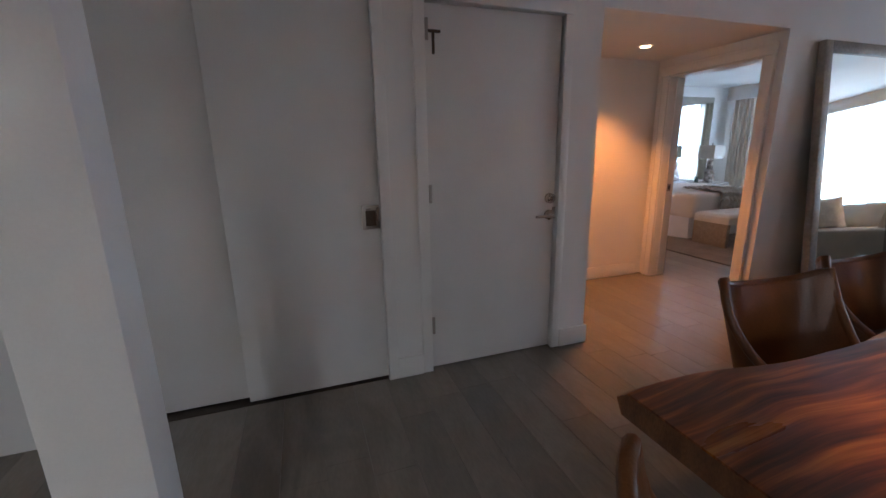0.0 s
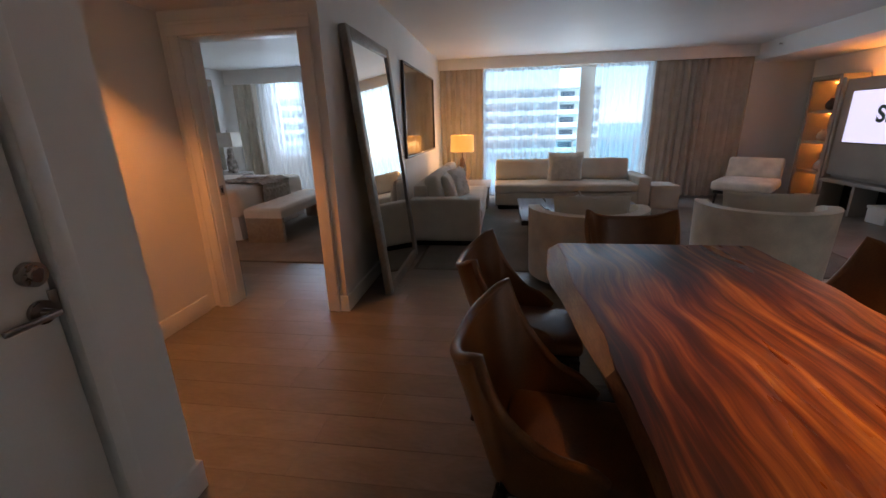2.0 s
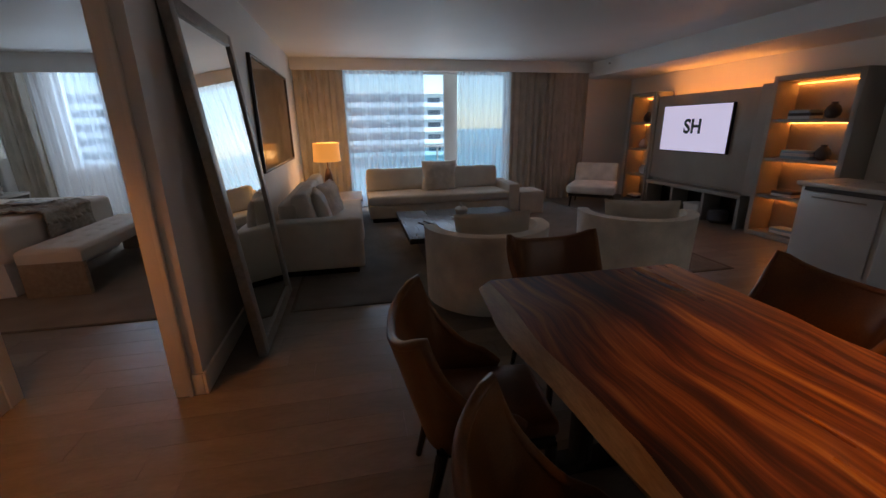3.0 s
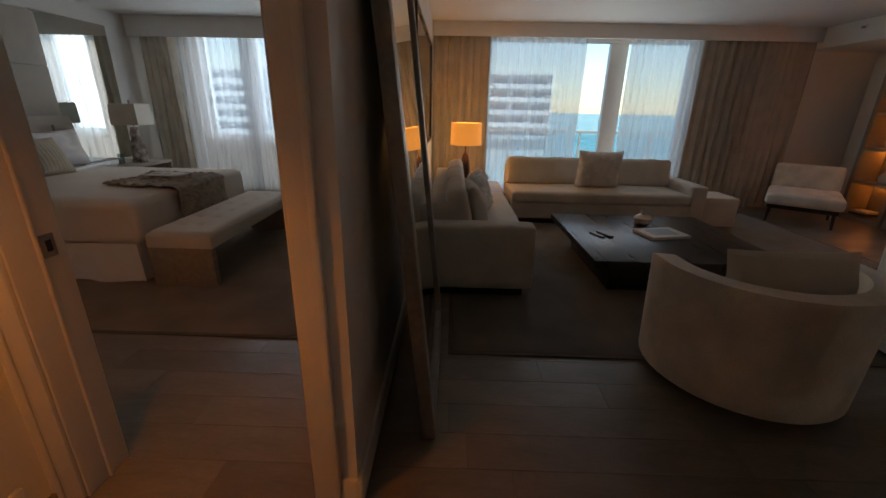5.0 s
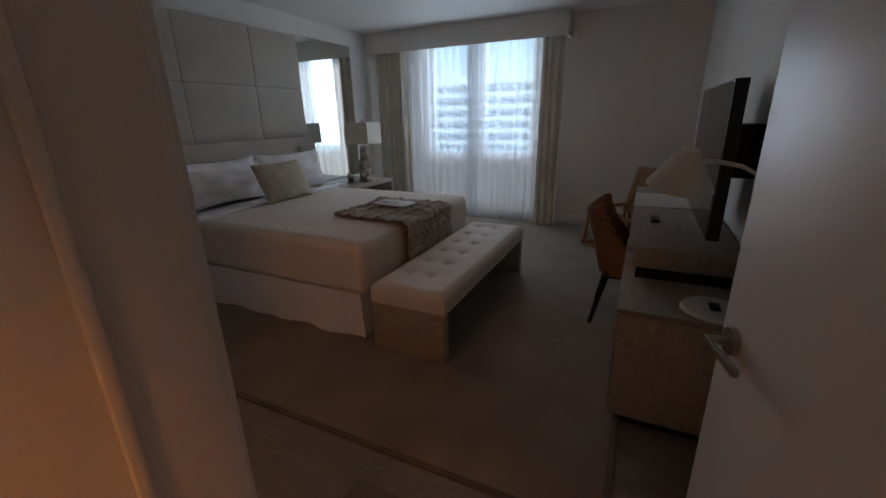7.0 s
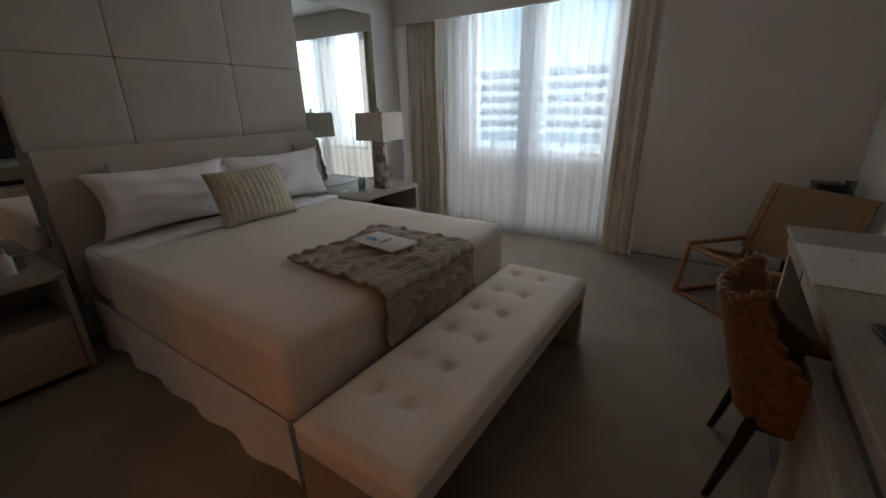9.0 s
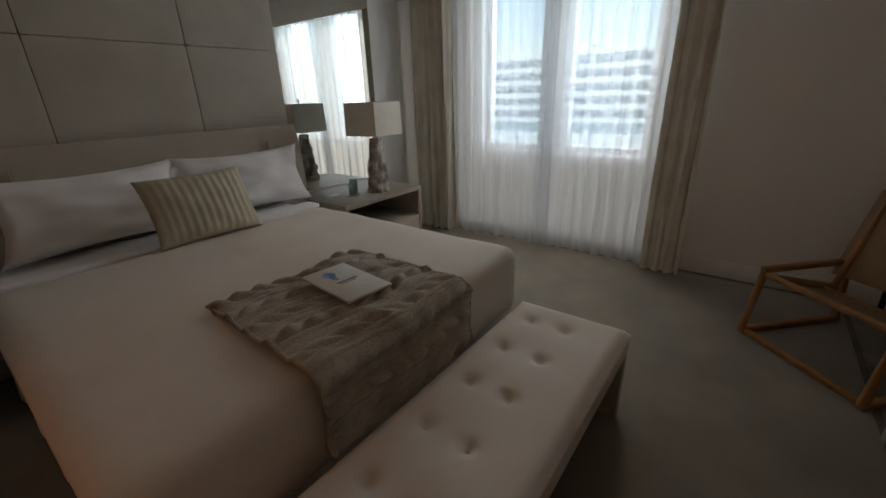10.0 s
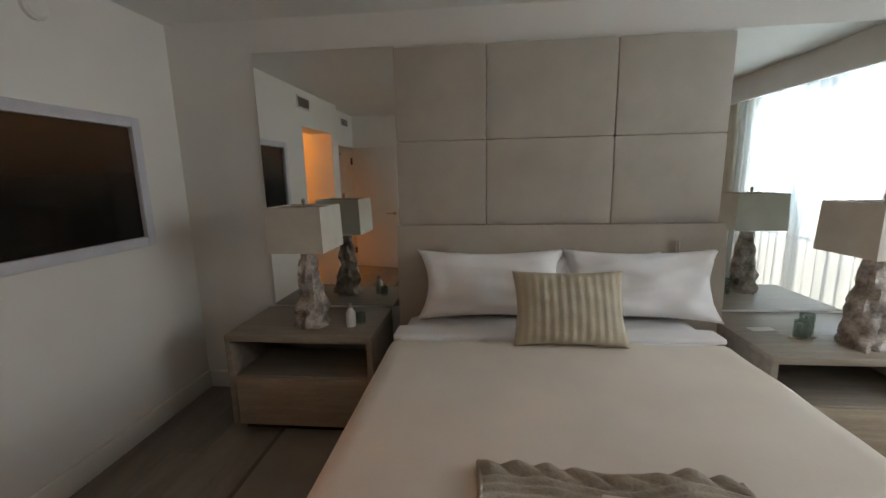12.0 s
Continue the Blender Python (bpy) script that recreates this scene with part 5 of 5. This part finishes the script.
def vent(label, y0, y1, z0, z1, x):
    v = thing("air_vent", label, "vent")
    part("frame", boxes((x, x + 0.012, y0, y0 + 0.015, z0, z1), (x, x + 0.012, y1 - 0.015, y1, z0, z1), (x, x + 0.012, y0 + 0.015, y1 - 0.015, z0, z0 + 0.015), (x, x + 0.012, y0 + 0.015, y1 - 0.015, z1 - 0.015, z1)), TRIM, v)
    # no duct is cut: its shade is this flat dark sheet
    part("backing", boxes((x - 0.0, x + 0.002, y0 + 0.015, y1 - 0.015, z0 + 0.015, z1 - 0.015)), BOOKDARK, v)
    n = 6
    for i in range(n):
        z = z0 + 0.02 + (z1 - z0 - 0.04) * (i + 0.5) / n
        part("slat", boxes((x + 0.003, x + 0.01, y0 + 0.015, y1 - 0.015, z - 0.003, z + 0.003)), CASEGREY, v)


vent("grey slatted air vent high on the wall", 4.5, 4.85, 2.4, 2.54, 3.921)
vent("grey slatted air vent above the doorway", 2.7, 3.05, 2.4, 2.53, 3.801)
s = part("smoke_detector", lathe([(0.06, 0), (0.06, 0.02), (0.045, 0.035), (0.02, 0.038)], 28), TRIM)
s.matrix_world = pose(3.921, 5.98, 2.42, 0, 90, 0)
tagged(s, "round white detector high on the wall", "detector")

# ---- bedroom: desk side ----
k = thing("minibar_cabinet", "pale oak minibar cabinet below the television", "cabinet")
part("body", boxes((5.4, 6.5, 2.49, 2.995, 0.05, 0.6), bevel=0.004), OAK, k)
part("plinth", boxes((5.43, 6.46, 2.49, 2.96, 0.0, 0.052)), DARK, k)
part("top", boxes((5.385, 6.58, 2.489, 3.01, 0.6, 0.625), bevel=0.004), OAKGREY, k)
for x0 in (5.42, 5.965):
    part("door", boxes((x0, x0 + 0.525, 2.995, 3.007, 0.07, 0.59), bevel=0.003), OAK, k)
d = thing("desk", "grey oak desk with slim drawer under the television", "desk")
part("top", boxes((5.78, 7.75, 2.489, 3.0, 0.775, 0.805), bevel=0.004), OAKGREY, d)
part("drawer_case", boxes((5.795, 7.73, 2.5, 2.97, 0.69, 0.776), bevel=0.003), OAKGREY, d)
for x0 in (6.56, 7.16):
    part("drawer_front", boxes((x0, x0 + 0.56, 2.97, 2.985, 0.695, 0.77), bevel=0.003), OAK, d)
part("support", boxes((5.82, 6.5, 2.52, 2.95, 0.625, 0.691)), DARK, d)
part("leg", boxes((7.66, 7.72, 2.52, 2.97, 0.0, 0.69), bevel=0.003), OAKGREY, d)
r = thing("remote_control", "black remote control on the desk", "remote control", pose(6.42, 2.87, 0.805, 0, 0, 4))
part("body", boxes((-0.09, 0.09, -0.025, 0.025, 0, 0.02), bevel=0.006), BLACK, r)
ct = thing("corner_table", "slim dark wooden side table in the room corner", "table")
part("tabletop", boxes((8.82, 9.2, 2.5, 2.8, 0.755, 0.785), bevel=0.004), DARK, ct)
for x in (8.85, 9.16):
    for y in (2.51, 2.76):
        part("leg", boxes((x, x + 0.03, y, y + 0.03, 0.0, 0.756), bevel=0.003), DARK, ct)
bx = thing("tray_box", "low dark wooden box on the corner table", "box", pose(8.95, 2.68, 0.785, 0, 0, 6))
part("body", boxes((-0.1, 0.1, -0.08, 0.08, 0, 0.075), bevel=0.004), DARK, bx)
part("lid", boxes((-0.104, 0.104, -0.084, 0.084, 0.075, 0.09), bevel=0.003), DARK, bx)
cd = thing("note_card", "small white card on the corner table", "card", pose(9.12, 2.69, 0.785, 0, 0, 4))
part("sheet", boxes((-0.06, 0.06, -0.09, 0.09, 0, 0.003), bevel=0.001), PAPER, cd)
gl = thing("drinking_glass", "glass tumbler with a paper cover on the corner table", "glass", pose(9.0, 2.55, 0.785))
part("body", lathe([(0.03, 0), (0.035, 0.01), (0.035, 0.11), (0.031, 0.11), (0.031, 0.012), (0.001, 0.012)], 20), TUMBLER, gl)
part("cover", lathe([(0.001, 0.1115), (0.04, 0.1115), (0.04, 0.114), (0.001, 0.116)], 20), PAPER, gl)
lp = thing("notebook", "pale leather desk blotter lying flat", "blotter", pose(7.1, 2.8, 0.805))
part("cover", boxes((-0.28, 0.28, -0.2, 0.2, 0, 0.006), bevel=0.002), STONE, lp)
t = thing("bedroom_television", "black flat television on the bedroom wall, off", "television", pose(6.05, 2.68, 0, 0, 0, 0))
part("body", boxes((-0.5, 0.5, -0.03, 0.02, 0.93, 1.58), bevel=0.006), BLACK, t)
part("screen", boxes((-0.49, 0.49, 0.0205, 0.0225, 0.94, 1.57)), SCREEN, t)
part("bracket", boxes((-0.12, 0.12, -0.19, -0.03, 1.15, 1.4), bevel=0.004), BLACK, t)
l = thing("desk_lamp", "white arc desk lamp with cone shade", "lamp", pose(5.5, 2.63, 0.625))
part("base", lathe([(0.12, 0), (0.13, 0.01), (0.12, 0.025), (0.03, 0.03)], 28), STONE, l)
part("switch", boxes((-0.05, 0.03, -0.02, 0.02, 0.029, 0.038), bevel=0.004), BLACK, l)
pts = [(0.02, -0.08, 0.03), (0.01, -0.08, 0.25), (-0.005, -0.075, 0.45), (-0.02, -0.065, 0.55), (-0.035, -0.04, 0.605), (-0.05, 0.01, 0.635), (-0.09, 0.1, 0.655), (-0.14, 0.195, 0.665)]
arm = tube(pts, 0.008)
part("arm", arm, WHITELAC, l)
cone = bmesh.new()
n = 28
for kk, g in enumerate((1.0, 0.97)):
    lo = [cone.verts.new((0.12 * g * math.cos(6.28318 * i / n), 0.12 * g * math.sin(6.28318 * i / n), -0.085)) for i in range(n)]
    hi = [cone.verts.new((0.034 * g * math.cos(6.28318 * i / n), 0.034 * g * math.sin(6.28318 * i / n), 0.06)) for i in range(n)]
    for i in range(n):
        f = (lo[i], lo[(i + 1) % n], hi[(i + 1) % n], hi[i])
        cone.faces.new(f if kk == 0 else f[::-1])
    if kk == 0:
        cone.faces.new(hi)
cone.transform(pose(-0.14, 0.205, 0.645, 6, -12, 0))
part("shade", cone, SHADE, l, "white cone shade")
dining_chair(pose(6.62, 2.93, 0.005, 0, 0, 180), "woven brown leather desk chair with dark legs", WOVEN, "desk_chair", "desk chair", 0.15)


def lounge_chair():
    """Low teak chair with a saddle leather sling; it faces +y."""
    c = thing("lounge_chair", "low teak lounge chair with tan leather sling", "chair", pose(8.37, 3.02, 0.011, 0, 0, 46))
    for sx in (-0.34, 0.34):
        part("floor_rail", boxes((sx - 0.02, sx + 0.02, -0.36, 0.36, 0.0, 0.035), bevel=0.008), TEAK, c)
        part("arm_rail", boxes((sx - 0.02, sx + 0.02, -0.34, 0.3, 0.4, 0.435), bevel=0.008), TEAK, c)
        part("front_leg", rods(((sx, 0.345, 0.02), (sx, 0.28, 0.43), 0.022, 0.02)), TEAK, c)
        part("back_leg", rods(((sx, -0.34, 0.02), (sx, -0.3, 0.43), 0.022, 0.02)), TEAK, c)
        part("back_post", rods(((sx * 0.88, -0.18, 0.26), (sx * 0.88, -0.385, 0.84), 0.02, 0.018)), TEAK, c)
        part("seat_rail", rods(((sx * 0.88, 0.29, 0.39), (sx * 0.88, -0.2, 0.27), 0.02, 0.02)), TEAK, c)
    part("crossbar", rods(((-0.34, 0.28, 0.39), (0.34, 0.28, 0.39), 0.018)), TEAK, c)
    part("floor_bar", boxes((-0.32, 0.32, 0.315, 0.35, 0.002, 0.034), bevel=0.008), TEAK, c)
    part("crossbar", rods(((-0.34, -0.1, 0.28), (0.34, -0.1, 0.28), 0.018)), TEAK, c)
    part("seat", shell(lambda u, v: (-0.29 + 0.58 * u, 0.28 - 0.4 * v, 0.4 - 0.12 * v - 0.025 * math.sin(math.pi * v)), 8, 8, 0.012), CANE, c)
    part("backrest", shell(lambda u, v: (-0.35 + 0.7 * u, -0.215 - 0.165 * v - 0.02 * math.sin(math.pi * u), 0.34 + 0.51 * v), 8, 8, 0.014), CANE, c)


lounge_chair()

# ---- outside ----
bal = thing("balcony", "concrete balcony with glass balustrade and metal rail", "balcony", kind="structure")
part("slab", boxes((9.45, 11.0, -3.4, 2.2, -0.2, -0.03)), CONCRETE, bal)
part("rail", boxes((10.86, 10.92, -3.4, 2.2, 1.02, 1.07), bevel=0.004), CASEGREY, bal)
for y in (-3.3, -1.9, -0.5, 0.9, 2.1):
    part("post", boxes((10.87, 10.91, y - 0.02, y + 0.02, -0.03, 1.02)), CASEGREY, bal)
gp = part("glass_panel", boxes((10.885, 10.895, -3.3, 2.1, 0.05, 1.0)), glass_mat("balustrade_glass", (0.75, 0.9, 0.93), 0.9), bal)
gp.visible_shadow = False
structure("water", boxes((25, 4500, -4000, 4000, -32, -30)), SEA, "turquoise sea reaching the horizon", "sea")
structure("ground", boxes((-400, 25, -400, 400, -33, -30.5)), mat("pale_sand", (0.45, 0.4, 0.32), 0.9, scale=0.2, grain=2), "pale sandy ground far below", "ground")

ap = thing("apartment_building", "long white balconied apartment building across the way", "building", pose(118, 0, 0))
FY0, FY1, TOPZ, ST = -23.95, 75.0, 10.5, 3.25
part("wall", boxes((1.6, 16, FY0, FY1, -30, TOPZ - 0.6)), CONCRETE, ap)
part("roof", boxes((0.0, 16.3, FY0 - 0.3, FY1 + 0.3, TOPZ - 0.6, TOPZ), (5, 12, 10, 24, TOPZ, TOPZ + 2.6), (5, 12, 44, 56, TOPZ, TOPZ + 2.6)), CONCRETE, ap)
for i in range(1, 6):
    z = TOPZ - 0.6 - ST * i
    part("balcony", boxes((-0.2, 1.6, FY0, FY1, z - 0.12, z + 0.12), (-0.2, -0.08, FY0, FY1, z + 0.12, z + 1.05)), CONCRETE, ap)
    y = FY0 + 1
    while y < FY1 - 4:
        part("window", boxes((1.5, 1.62, y, y + 3.6, z + 0.15, z + 2.4)), FACADE_DARK, ap)
        y += 5.4
y = FY0
while y <= FY1:
    part("party_wall", boxes((-0.1, 1.6, y - 0.12, y + 0.12, -20, TOPZ - 0.6)), CONCRETE, ap)
    y += 10.8

# ---- floor planks ----
def plank_mesh(w, l):
    b = boxes((0.0007, w - 0.0007, 0.0007, l - 0.0007, -0.012, 0.0), bevel=0.0007, seg=1)
    me = bpy.data.meshes.new("plank")
    b.to_mesh(me)
    b.free()
    me.materials.append(PLANK)
    return me


PW, PL = 0.2, 1.22
floor = bpy.data.objects["floor"]
shared = {}
rest = []
rnd = random.Random(4)
ix = 0
x = -2.6
count = 0
while x < 9.2:
    y = -4.25 - rnd.uniform(0, PL)
    ytop = 2.5 if x < 1.9 else (3.55 if x < 3.6 else 6.83)
    while y < ytop:
        a, b_ = max(y, -4.25), min(y + PL, ytop)
        if b_ - a > 0.05:
            near = 0.2 < x < 4.75 and b_ > 0.4 and a < 3.6
            if near and count < 300:
                key = round(b_ - a, 2)
                if key not in shared:
                    shared[key] = plank_mesh(PW, key)
                o = new("plank", shared[key])
                o.location = (x, a, 0)
                o.parent = floor
                count += 1
            else:
                rest.append((x + 0.0007, x + PW - 0.0007, a + 0.0007, b_ - 0.0007, -0.012, 0.0))
        y += PL
    x += PW
verts, faces = [], []
for x0, x1, y0, y1, z0, z1 in rest:
    k = len(verts)
    verts += [(x0, y0, z0), (x1, y0, z0), (x1, y1, z0), (x0, y1, z0), (x0, y0, z1), (x1, y0, z1), (x1, y1, z1), (x0, y1, z1)]
    faces += [tuple(k + i for i in f) for f in ((4, 5, 6, 7), (0, 1, 5, 4), (1, 2, 6, 5), (2, 3, 7, 6), (3, 0, 4, 7))]
me = bpy.data.meshes.new("planks")
me.from_pydata(verts, [], faces)
me.materials.append(PLANK)
o = new("planks", me)
o.parent = floor
tagged(o, "grey-beige floor planks", kind="stuff")
